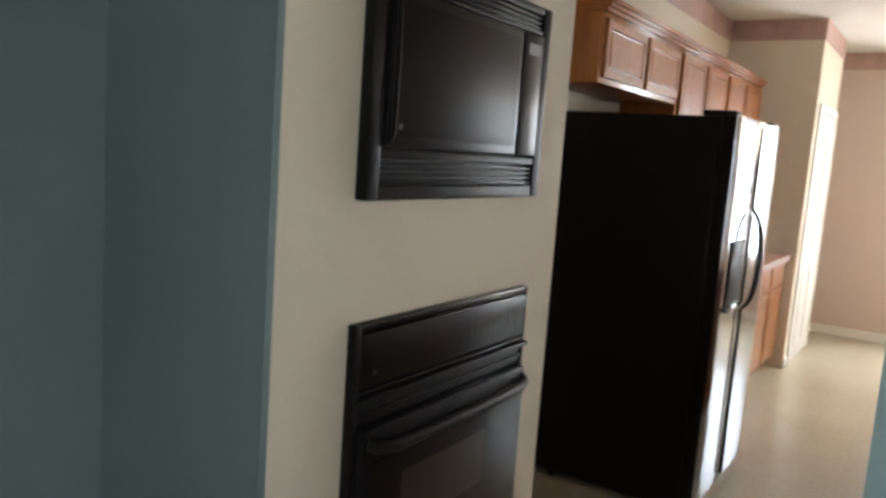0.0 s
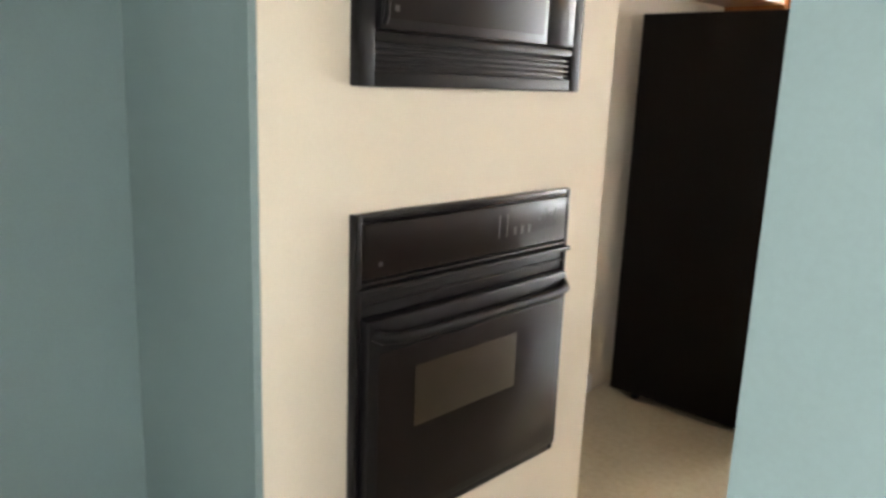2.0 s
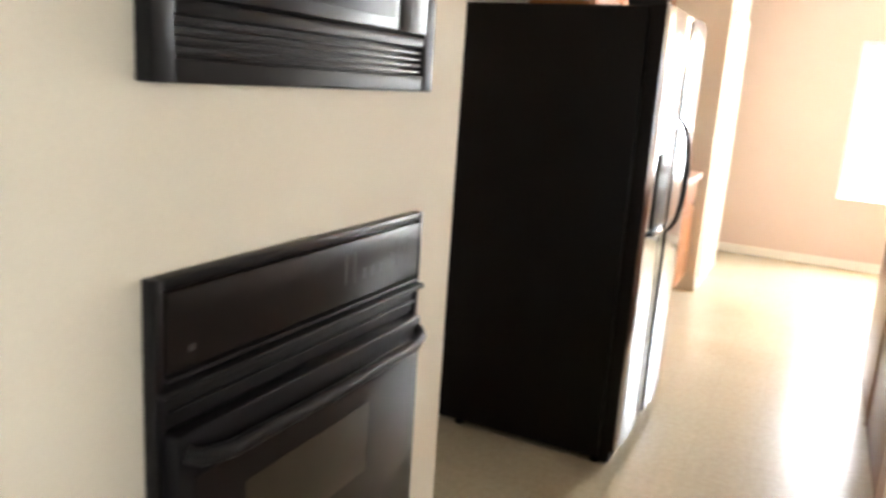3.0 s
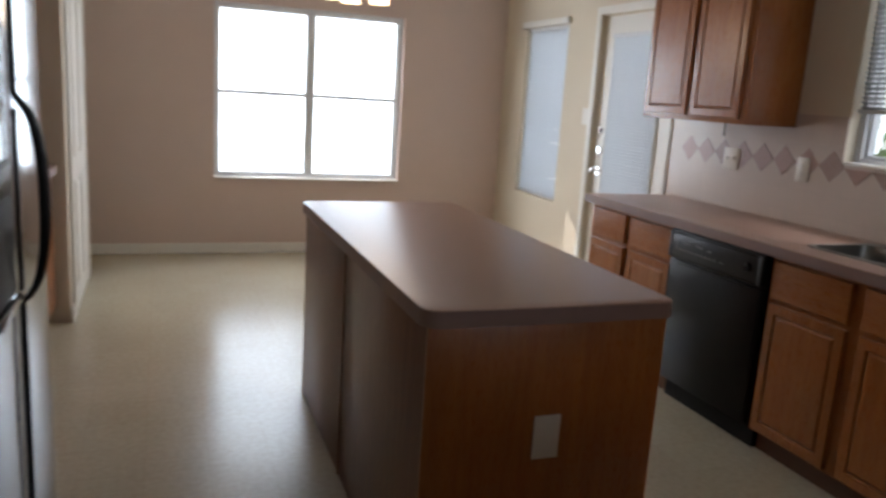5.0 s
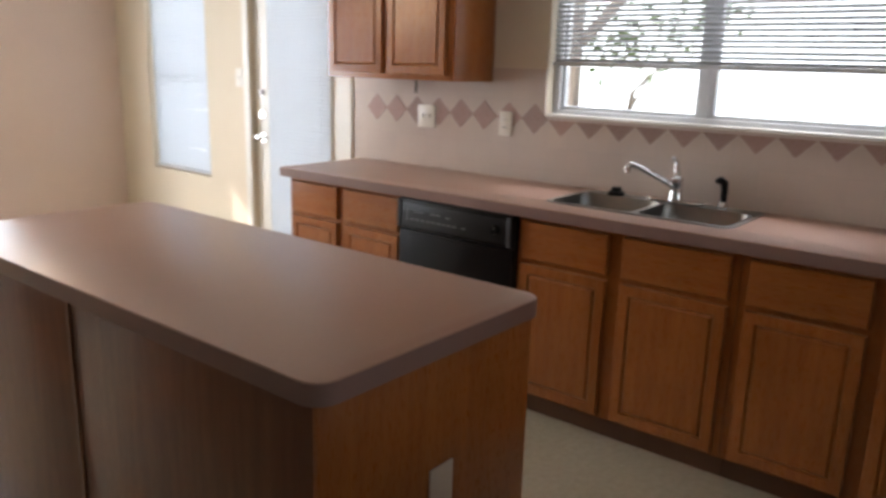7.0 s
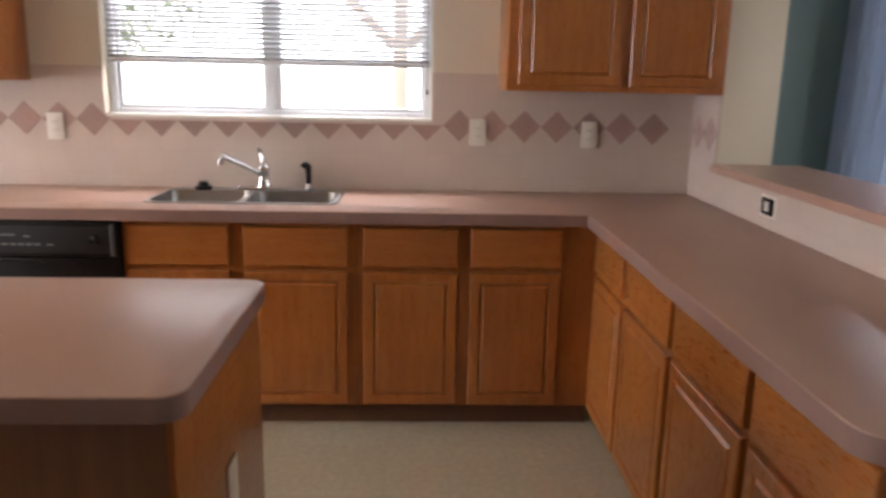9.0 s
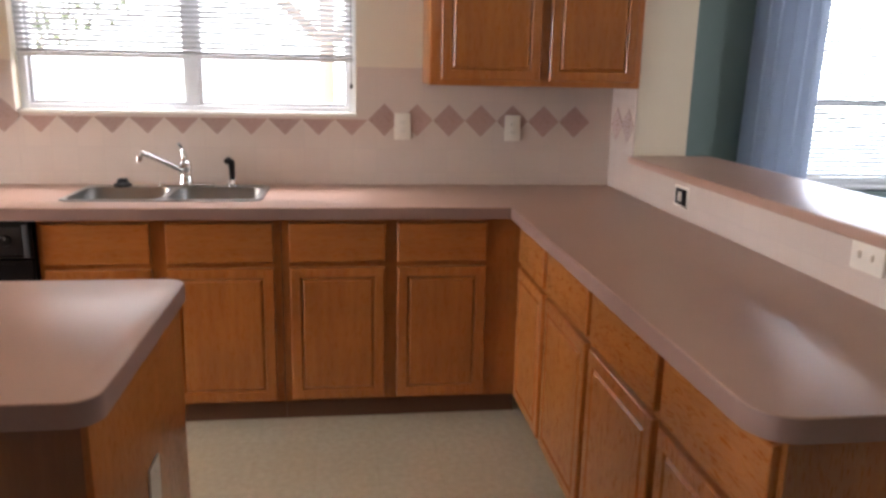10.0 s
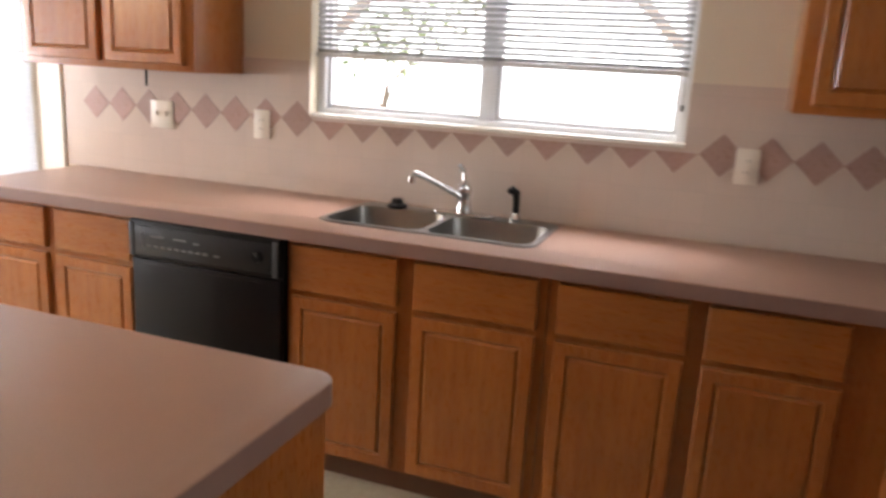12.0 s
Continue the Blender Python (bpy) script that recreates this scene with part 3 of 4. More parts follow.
def dishwasher():
    y0, y1, x = 2.407, 3.04, 2.43
    w = y1 - y0
    t = thing("dishwasher", pose(x, y1, 0, 0, 0, -90), "black built-in dishwasher between the oak cabinets", "dishwasher")
    bm = bmesh.new()
    box(bm, 0, w, 0.012, 0.54, 0.10, 0.866)
    part("body", bm, M["blackplastic"], t)
    bm = bmesh.new()
    box(bm, 0.004, w - 0.004, -0.022, 0.011, 0.115, 0.718, 0.006)
    part("door", bm, M["black"], t)
    bm = bmesh.new()
    box(bm, 0.004, w - 0.004, -0.030, 0.011, 0.722, 0.862, 0.008)
    p = part("control_panel", bm, M["blackplastic"], t)
    bm = bmesh.new()
    box(bm, 0.03, w - 0.03, -0.0345, -0.0305, 0.738, 0.842, 0.0015)
    part("display_strip", bm, M["panelgrey"], p, "dark grey inset control strip")
    for x in (0.006, w - 0.028):
        bm = bmesh.new()
        box(bm, x, x + 0.022, -0.036, -0.0305, 0.728, 0.852, 0.003)
        part("end_cap", bm, M["capgrey"], p, "grey end cap of the panel")
    bm = bmesh.new()
    box(bm, 0.062, 0.068, -0.0352, -0.0347, 0.765, 0.815)
    part("marking", bm, M["greyprint"], p)
    for k in range(9):
        bm = bmesh.new()
        box(bm, 0.085 + k * 0.03, 0.106 + k * 0.03, -0.0365, -0.0347, 0.768, 0.777, 0.0006)
        part("button", bm, M["greyprint"], p)
    for x0, x1, z in ((0.10, 0.16, 0.805), (0.20, 0.255, 0.805), (0.285, 0.31, 0.80), (0.37, 0.395, 0.768)):
        bm = bmesh.new()
        box(bm, x0, x1, -0.0352, -0.0347, z, z + 0.007)
        part("marking", bm, M["greyprint"], p)
    bm = bmesh.new()
    cyl(bm, (w - 0.085, -0.0347, 0.793), (w - 0.085, -0.046, 0.793), 0.021, 0.017, 20)
    d = part("dial", bm, M["blackplastic"], p)
    bm = bmesh.new()
    box(bm, w - 0.087, w - 0.083, -0.0475, -0.0462, 0.797, 0.810)
    part("pointer", bm, M["greyprint"], d)
    bm = bmesh.new()
    box(bm, 0.06, w - 0.06, -0.026, -0.0225, 0.700, 0.716, 0.0015)
    part("pull_lip", bm, M["blackplastic"], t)
    bm = bmesh.new()
    box(bm, 0.004, w - 0.004, 0.05, 0.08, 0.0, 0.112)
    part("kick_plate", bm, M["blackplastic"], t)


dishwasher()

# wall cabinets on the sink wall
G = "wall cabinets beside the kitchen window"
wall_cabinet(pose(2.684, 3.80, 1.375, 0, 0, -90), 0.842, 0.74, [(0.03, 0.40), (0.435, 0.80)], "oak wall cabinet with two raised-panel doors", G)
wall_cabinet(pose(2.684, 0.905, 1.375, 0, 0, -90), 0.90, 0.74, [(0.045, 0.46), (0.50, 0.87)], "oak wall cabinet with two doors in the corner", G)

# tiled splashback with its rose diamonds
bm = bmesh.new()
TX = 2.992
for a in ((0.0, KW[0], 0.9145, 1.442), (KW[0], KW[1], 0.9145, KW[2]), (KW[1], 3.925, 0.9145, 1.442)):
    box(bm, TX, 2.9985, a[0] + 0.0005, a[1] - 0.0002, a[2], a[3])
splash = structure("splashback", bm, M["tile"], "cream glazed tile splashback with a rose diamond border", "splashback")
bm = bmesh.new()
box(bm, 2.6955, TX, 0.0015, 0.008, 0.9145, 1.442)
box(bm, 0.60, 2.6950, 0.0015, 0.008, 0.9145, 1.0535)
splash_b = structure("splashback_pass_through", bm, M["tile"], "cream glazed tiles on the half wall", "splashback")

PITCH, DZ = 0.1478, 1.211
bm = bmesh.new()
h = PITCH / 2 - 0.001
v = [bm.verts.new(p) for p in ((0, -h, 0), (0, 0, -h), (0, h, 0), (0, 0, h))]
f = bm.faces.new(v[::-1])
ex = bmesh.ops.extrude_face_region(bm, geom=[f], use_keep_orig=True)
bmesh.ops.translate(bm, vec=(-0.003, 0, 0), verts=[g for g in ex["geom"] if isinstance(g, bmesh.types.BMVert)])
bmesh.ops.recalc_face_normals(bm, faces=bm.faces)
d_full = bpy.data.meshes.new("diamond_tile")
bm.to_mesh(d_full)
bm.free()
bm = bmesh.new()
v = [bm.verts.new(p) for p in ((0, -h, 0), (0, 0, -h), (0, h, 0))]
f = bm.faces.new(v)
ex = bmesh.ops.extrude_face_region(bm, geom=[f], use_keep_orig=True)
bmesh.ops.translate(bm, vec=(-0.003, 0, 0), verts=[g for g in ex["geom"] if isinstance(g, bmesh.types.BMVert)])
bmesh.ops.recalc_face_normals(bm, faces=bm.faces)
d_half = bpy.data.meshes.new("half_diamond_tile")
bm.to_mesh(d_half)
bm.free()
d_full.materials.append(M["diamond"])
d_half.materials.append(M["diamond"])
y = 1.076 - 7 * PITCH
while y < 3.80:
    half = KW[0] + 0.02 < y < KW[1] - 0.02
    if y > PITCH / 2 - 0.02:
        shared("diamond_tile", d_half if half else d_full, splash, pose(TX - 0.0002, y, DZ))
    y += PITCH
for k in range(2):
    shared("diamond_tile", d_full, splash_b, pose(2.912 - k * PITCH * 0.95, 0.0085, DZ, 0, 0, -90))


def outlet(at, label, w=0.075, h=0.118, kind="socket", mat="plate", group="wall plates on the splashback"):
    """A wall plate that faces -y, centred at the origin."""
    t = thing("wall_outlet" if kind != "switch" else "light_switch", at, label, "outlet" if kind != "switch" else "switch", group)
    bm = bmesh.new()
    box(bm, -w / 2, w / 2, -0.006, 0, -h / 2, h / 2, 0.0025)
    p = part("plate", bm, M[mat], t)
    gangs = 2 if w > 0.1 else 1
    for g in range(gangs):
        cx = (g - (gangs - 1) / 2) * 0.046
        bm = bmesh.new()
        if kind == "blank":
            cyl(bm, (cx, -0.006, 0.042), (cx, -0.0072, 0.042), 0.0035, n=10)
            part("screw", bm, M[mat], t)
            bm = bmesh.new()
            cyl(bm, (cx, -0.006, -0.042), (cx, -0.0072, -0.042), 0.0035, n=10)
            part("screw", bm, M[mat], t)
        elif kind == "switch":
            box(bm, cx - 0.005, cx + 0.005, -0.016, -0.006, -0.006, 0.012, 0.002)
            part("toggle", bm, M[mat], t)
        else:
            box(bm, cx - 0.016, cx + 0.016, -0.0078, -0.006, -0.034, 0.034, 0.001)
            part("socket_face", bm, M["plate" if mat == "plate" else "blackplastic"], t)
            for z in (-0.019, 0.019):
                bm = bmesh.new()
                for dx in (-0.006, 0.006):
                    box(bm, cx + dx - 0.001, cx + dx + 0.001, -0.0086, -0.0079, z - 0.004, z + 0.004)
                part("slot", bm, M["blackplastic"], p)
    return t


outlet(pose(TX - 0.0045, 3.369, 1.182, 0, 0, -90), "ivory double wall plate on the tiles", 0.118, kind="switch")
outlet(pose(TX - 0.0045, 2.865, 1.178, 0, 0, -90), "ivory wall outlet on the tiles")
outlet(pose(TX - 0.0045, 0.994, 1.182, 0, 0, -90), "ivory wall outlet on the tiles")
outlet(pose(TX - 0.0045, 0.484, 1.180, 0, 0, -90), "ivory wall outlet on the tiles")
outlet(pose(1.12, 0.0085, 1.02, 0, 0, 180), "ivory double outlet on the half wall", 0.118, 0.075, kind="switch")


outlet(pose(2.9985, 4.985, 1.33, 0, 0, -90), "white light switch beside the patio door", kind="switch", mat="white", group="light switch by the door")


def open_outlet():
    t = thing("phone_outlet", pose(2.165, 0.0085, 0.995, 0, 0, 180), "uncovered black outlet box with an ivory jack on the half wall", "outlet")
    bm = bmesh.new()
    box(bm, -0.058, 0.058, -0.004, 0, -0.040, 0.040, 0.002)
    part("plate", bm, M["plate"], t)
    bm = bmesh.new()
    box(bm, -0.047, 0.047, -0.0065, -0.0041, -0.030, 0.030, 0.001)
    part("box", bm, M["blackplastic"], t)
    bm = bmesh.new()
    box(bm, -0.014, 0.014, -0.011, -0.0066, -0.017, 0.017, 0.002)
    part("jack", bm, M["plate"], t)


open_outlet()


# ---- island ----
def island():
    x0, x1, y0, y1 = 0.665, 1.398, 1.65, 3.42
    t = thing("kitchen_island", pose(0, 0, 0), "oak kitchen island with brown back panels", "island")
    bm = bmesh.new()
    box(bm, x0 + 0.03, x1 - 0.03, y0 + 0.035, y1 - 0.03, 0.0, 0.868)
    part("body", bm, M["oak_v"], t)
    for a, b in ((y0 + 0.03, 2.571), (2.589, y1 - 0.03)):
        bm = bmesh.new()
        box(bm, x0 + 0.018, x0 + 0.0295, a, b, 0.002, 0.867, 0.0015)
        part("back_panel", bm, M["oak_dark"], t, "dull brown veneer back panel")
    bm = bmesh.new()
    box(bm, x0 + 0.012, x0 + 0.0295, 2.572, 2.588, 0.002, 0.867, 0.002)
    part("batten", bm, M["oak_dark"], t)
    bm = bmesh.new()
    box(bm, x0 + 0.018, x1 - 0.018, y0 + 0.02, y0 + 0.0345, 0.002, 0.867, 0.0015)
    part("end_panel", bm, M["oak_v"], t, "orange oak veneer end panel")
    bm = bmesh.new()
    ring = rounded(x0, x1, y0, y1, 0.048)
    slab(bm, ring, 0.870, 0.914, b=0.002)
    w = thing("island_worktop", pose(0, 0, 0), "mauve-brown laminate island top with rounded corners", "worktop")
    part("top", bm, M["laminate"], w, angle=18)
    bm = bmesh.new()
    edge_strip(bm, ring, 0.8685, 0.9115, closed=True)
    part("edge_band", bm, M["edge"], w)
    outlet(pose(1.035, y0 + 0.0195, 0.545, 0, 0, 0), "ivory wall plate on the end of the island", 0.078, 0.124, kind="blank", group="wall plate on the island")


island()
# ---- windows and doors ----


def blind(at, w, z_top, z_bot, label, tilt, pitch=0.0215, slat_w=0.025, group="mini blinds", slats="slat"):
    """Mini blind facing -y: head rail, slats, bottom rail, ladder cords. Its left end at the origin."""
    t = thing("window_blind", at, label, "blind", group)
    bm = bmesh.new()
    box(bm, 0, w, -0.014, 0.014, z_top - 0.028, z_top, 0.002)
    part("head_rail", bm, M["vinylframe"], t)
    bm = bmesh.new()
    box(bm, 0, w, -0.011, 0.011, z_bot - 0.002, z_bot + 0.016, 0.003)
    part("bottom_rail", bm, M["vinylframe"], t)
    bm = bmesh.new()
    rows = []
    for i in range(5):
        u = i / 4 - 0.5
        rows.append([bm.verts.new((x, u * slat_w, 0.0022 * (1 - 4 * u * u))) for x in (0.004, w - 0.004)])
    for a, b in zip(rows, rows[1:]):
        bm.faces.new((a[0], a[1], b[1], b[0]))
    ex = bmesh.ops.extrude_face_region(bm, geom=bm.faces[:], use_keep_orig=True)
    bmesh.ops.translate(bm, vec=(0, 0, -0.0004), verts=[g for g in ex["geom"] if isinstance(g, bmesh.types.BMVert)])
    bmesh.ops.recalc_face_normals(bm, faces=bm.faces)
    me = bpy.data.meshes.new("slat")
    bm.to_mesh(me)
    bm.free()
    me.materials.append(M[slats])
    z = z_bot + 0.024
    rng = random.Random(int(w * 1000))
    while z < z_top - 0.016:
        shared("slat", me, t, pose(0, 0, z, tilt + rng.uniform(-2.5, 2.5), rng.uniform(-0.12, 0.12), 0))
        z += pitch
    for x in (0.12 * w, 0.88 * w):
        bm = bmesh.new()
        for y in (-0.0125, 0.0125):
            cyl(bm, (x, y, z_bot), (x, y, z_top - 0.02), 0.0007, n=5)
        part("ladder_cord", bm, M["slat"], t)
    return t


def window(name, at, w, h, label, upright=True, rails=(), depth=0.09):
    """A vinyl window facing -y in its opening: outer frame, sash bars and panes. The lower left corner is the origin."""
    t = thing(name, at, label, "window", kind="structure")
    fr = 0.035
    bm = bmesh.new()
    for a in ((0.001, fr, 0.001, h - 0.001), (w - fr, w - 0.001, 0.001, h - 0.001), (fr, w - fr, 0.001, fr), (fr, w - fr, h - fr, h - 0.001)):
        box(bm, a[0], a[1], 0, depth, a[2], a[3], 0.004)
    part("window_frame", bm, M["vinylframe"], t)
    cols = [(fr, w / 2 - 0.024), (w / 2 + 0.024, w - fr)] if upright else [(fr, w - fr)]
    if upright:
        bm = bmesh.new()
        box(bm, w / 2 - 0.024, w / 2 + 0.024, 0.012, depth - 0.01, fr, h - fr, 0.004)
        part("mullion", bm, M["vinylframe"], t)
    for c0, c1 in cols:
        zs = [fr, *[r * h for r in rails], h - fr]
        for k, (z0, z1) in enumerate(zip(zs, zs[1:])):
            bm = bmesh.new()
            s = 0.016
            for a in ((c0, c0 + s, z0, z1), (c1 - s, c1, z0, z1), (c0 + s, c1 - s, z0, z0 + s), (c0 + s, c1 - s, z1 - s, z1)):
                box(bm, a[0], a[1], 0.022, 0.06, a[2], a[3], 0.003)
            sash = part("sash", bm, M["vinylframe"], t)
            bm = bmesh.new()
            box(bm, c0 + s, c1 - s, 0.040, 0.044, z0 + s, z1 - s)
            p = part("pane", bm, M["glass"], sash)
            p.visible_shadow = False
    return t


# kitchen window over the sink, with half-raised blind
window("window_1", pose(3.055, KW[1], KW[2], 0, 0, -90), KW[1] - KW[0], KW[3] - KW[2], "white sliding kitchen window over the sink")
bm = bmesh.new()
box(bm, 3.002, 3.054, KW[0] + 0.001, KW[1] - 0.001, KW[2] + 0.0005, KW[2] + 0.014, 0.003)
structure("sill_1", bm, M["white"], "white sill of the kitchen window", "sill")
kb = blind(pose(3.030, KW[1] - 0.012, 0, 0, 0, -90), KW[1] - KW[0] - 0.024, KW[3] - 0.002, 1.462, "white mini blind, half raised, open slats", -31, slats="slat_backlit")
bm = bmesh.new()
tube(bm, [(1.412, -0.019, 2.09), (1.411, -0.020, 1.7), (1.413, -0.020, 1.37)], 0.0012, 6)
cord = part("pull_cord", bm, M["blackplastic"], kb, "dark pull cord")
bm = bmesh.new()
lathe(bm, [(0.001, 0.0), (0.006, 0.002), (0.006, 0.02), (0.001, 0.024)], (1.413, -0.020, 1.345), 10)
part("tassel", bm, M["blackplastic"], cord)

# far window, bare
window("window_2", pose(FW[0], 6.555, FW[2], 0, 0, 0), FW[1] - FW[0], FW[3] - FW[2], "white double window with single-hung sashes", rails=(0.5,))
bm = bmesh.new()
box(bm, FW[0] + 0.001, FW[1] - 0.001, 6.46, 6.554, FW[2] + 0.0005, FW[2] + 0.014, 0.003)
structure("sill_2", bm, M["white"], "white sill of the wide window", "sill")

# nook window with blind
window("window_3", pose(3.055, NW[1], NW[2], 0, 0, -90), NW[1] - NW[0], NW[3] - NW[2], "tall narrow window with a closed blind", upright=False, rails=(0.5,))
blind(pose(3.030, NW[1] - 0.012, 0, 0, 0, -90), NW[1] - NW[0] - 0.024, NW[3] - 0.002, NW[2] + 0.016, "white mini blind, lowered and nearly closed", -70)
bm = bmesh.new()
box(bm, 2.965, 2.9985, NW[0] - 0.03, NW[1] + 0.03, NW[3] + 0.0, NW[3] + 0.05, 0.004)
structure("trim_valance", bm, M["white"], "white valance over the tall window", "trim")

# patio door with a full light and blind
d = thing("door_1", pose(3.03, DOOR[1] - 0.012, 0.008, 0, 0, -90), "white patio door with a tall glazed panel", "door", kind="structure")
dw, dh = DOOR[1] - DOOR[0] - 0.024, DOOR[3] - 0.02
bm = bmesh.new()
for a in ((0, 0.145, 0, dh), (dw - 0.145, dw, 0, dh), (0.145, dw - 0.145, 0, 0.24), (0.145, dw - 0.145, dh - 0.13, dh)):
    box(bm, a[0], a[1], 0, 0.044, a[2], a[3])
part("slab", bm, M["white"], d)
bm = bmesh.new()
for a in ((0.135, 0.158, 0.23, dh - 0.12), (dw - 0.158, dw - 0.135, 0.23, dh - 0.12), (0.158, dw - 0.158, 0.23, 0.253), (0.158, dw - 0.158, dh - 0.143, dh - 0.12)):
    box(bm, a[0], a[1], -0.008, -0.0003, a[2], a[3], 0.003)
part("glazing_bead", bm, M["white"], d)
bm = bmesh.new()
box(bm, 0.1455, dw - 0.1455, 0.030, 0.034, 0.241, dh - 0.131)
p = part("pane", bm, M["glass"], d)
p.visible_shadow = False
kx, kz = 0.070, 0.945
bm = bmesh.new()
cyl(bm, (kx, -0.001, kz), (kx, -0.008, kz), 0.032, 0.030, 20)
cyl(bm, (kx, -0.008, kz), (kx, -0.035, kz), 0.011, n=12)
kn = part("knob", bm, M["chrome"], d)
bm = bmesh.new()
lathe(bm, [(0.001, 0), (0.02, 0.002), (0.027, 0.014), (0.025, 0.026), (0.012, 0.034)])
bmesh.ops.transform(bm, matrix=pose(kx, -0.066, kz, -90, 0, 0), verts=bm.verts)
part("grip", bm, M["chrome"], kn)
bm = bmesh.new()
cyl(bm, (kx, -0.001, kz + 0.15), (kx, -0.016, kz + 0.15), 0.028, 0.024, 20)
part("deadbolt", bm, M["chrome"], d)
bm = bmesh.new()
cyl(bm, (kx, -0.001, kz + 0.29), (kx, -0.013, kz + 0.29), 0.025, 0.022, 20)
box(bm, kx - 0.006, kx + 0.006, -0.028, -0.013, kz + 0.272, kz + 0.308, 0.003)
part("deadbolt", bm, M["chrome"], d)
for hz in (0.25, 1.02, 1.80):
    bm = bmesh.new()
    cyl(bm, (dw + 0.003, -0.005, hz - 0.045), (dw + 0.003, -0.005, hz + 0.045), 0.007, n=10)
    part("hinge", bm, M["brass"], d)
blind(pose(3.012, DOOR[1] - 0.012 - 0.140, 0, 0, 0, -90), dw - 0.280, dh - 0.115, 0.26, "white mini blind on the patio door, lowered and closed", -73)

# pantry door
d = thing("door_2", pose(-0.4285, 4.845, 0.006, 0, 0, 90), "white panelled pantry door, closed", "door", kind="structure")
bm = bmesh.new()
box(bm, 0, 0.87, -0.010, -0.0005, 0, 2.03)
part("slab", bm, M["white"], d)
for px in (0.11, 0.47):
    for z0, z1 in ((0.14, 0.78), (0.92, 1.86)):
        part("panel", panel_front(0.29, z1 - z0, t=0.008, rail=0.02), M["white"], d, at=pose(px, -0.0105, z0))

# living room window and curtain, seen through the pass-through
window("window_4", pose(3.055, LW[1], LW[2], 0, 0, -90), LW[1] - LW[0], LW[3] - LW[2], "white living room window with blind", upright=False, rails=(0.36,))
blind(pose(3.030, LW[1] - 0.012, 0, 0, 0, -90), LW[1] - LW[0] - 0.024, LW[3] - 0.002, LW[2] + 0.016, "white mini blind, lowered, slats half open", 38, slats="slat_backlit")
bm = bmesh.new()
rows = []
N = 60
for k in range(N + 1):
    s = k / N
    y = -0.62 - 0.36 * s
    x = 2.935 + 0.028 * math.sin(s * 2 * math.pi * 5.5) + 0.01 * math.sin(s * 23)
    rows.append([bm.verts.new((x + 0.004 * math.sin(z * 3 + s * 9), y + 0.012 * math.sin(z * 2.1), z)) for z in (0.05, 0.5, 0.95, 1.3, 1.7, 2.1, 2.3)])
for a, b in zip(rows, rows[1:]):
    for k in range(6):
        bm.faces.new((a[k], b[k], b[k + 1], a[k + 1]))
ex = bmesh.ops.extrude_face_region(bm, geom=bm.faces[:], use_keep_orig=True)
bmesh.ops.translate(bm, vec=(-0.0012, 0, 0), verts=[g for g in ex["geom"] if isinstance(g, bmesh.types.BMVert)])
bmesh.ops.recalc_face_normals(bm, faces=bm.faces)
t = thing("curtain", pose(0, 0, 0), "pale blue-grey sheer curtain, drawn aside on a rod", "curtain")
part("drape", bm, M["sheer"], t)
bm = bmesh.new()
cyl(bm, (2.935, -2.4, 2.315), (2.935, -0.5, 2.315), 0.012)
part("rod", bm, M["white"], t)
bm = bmesh.new()
for y in (-2.35, -0.56):
    cyl(bm, (2.935, y, 2.315), (2.9995, y, 2.315), 0.008)
part("bracket", bm, M["white"], t)
# back window of the living room, unseen, added to go with the fill lamp
window("window_5", pose(2.6, -2.86, 0.78, 0, 0, 180), 1.5, 1.44, "unseen white window added round the living room fill lamp")

# ---- refrigerator, oven, microwave ----


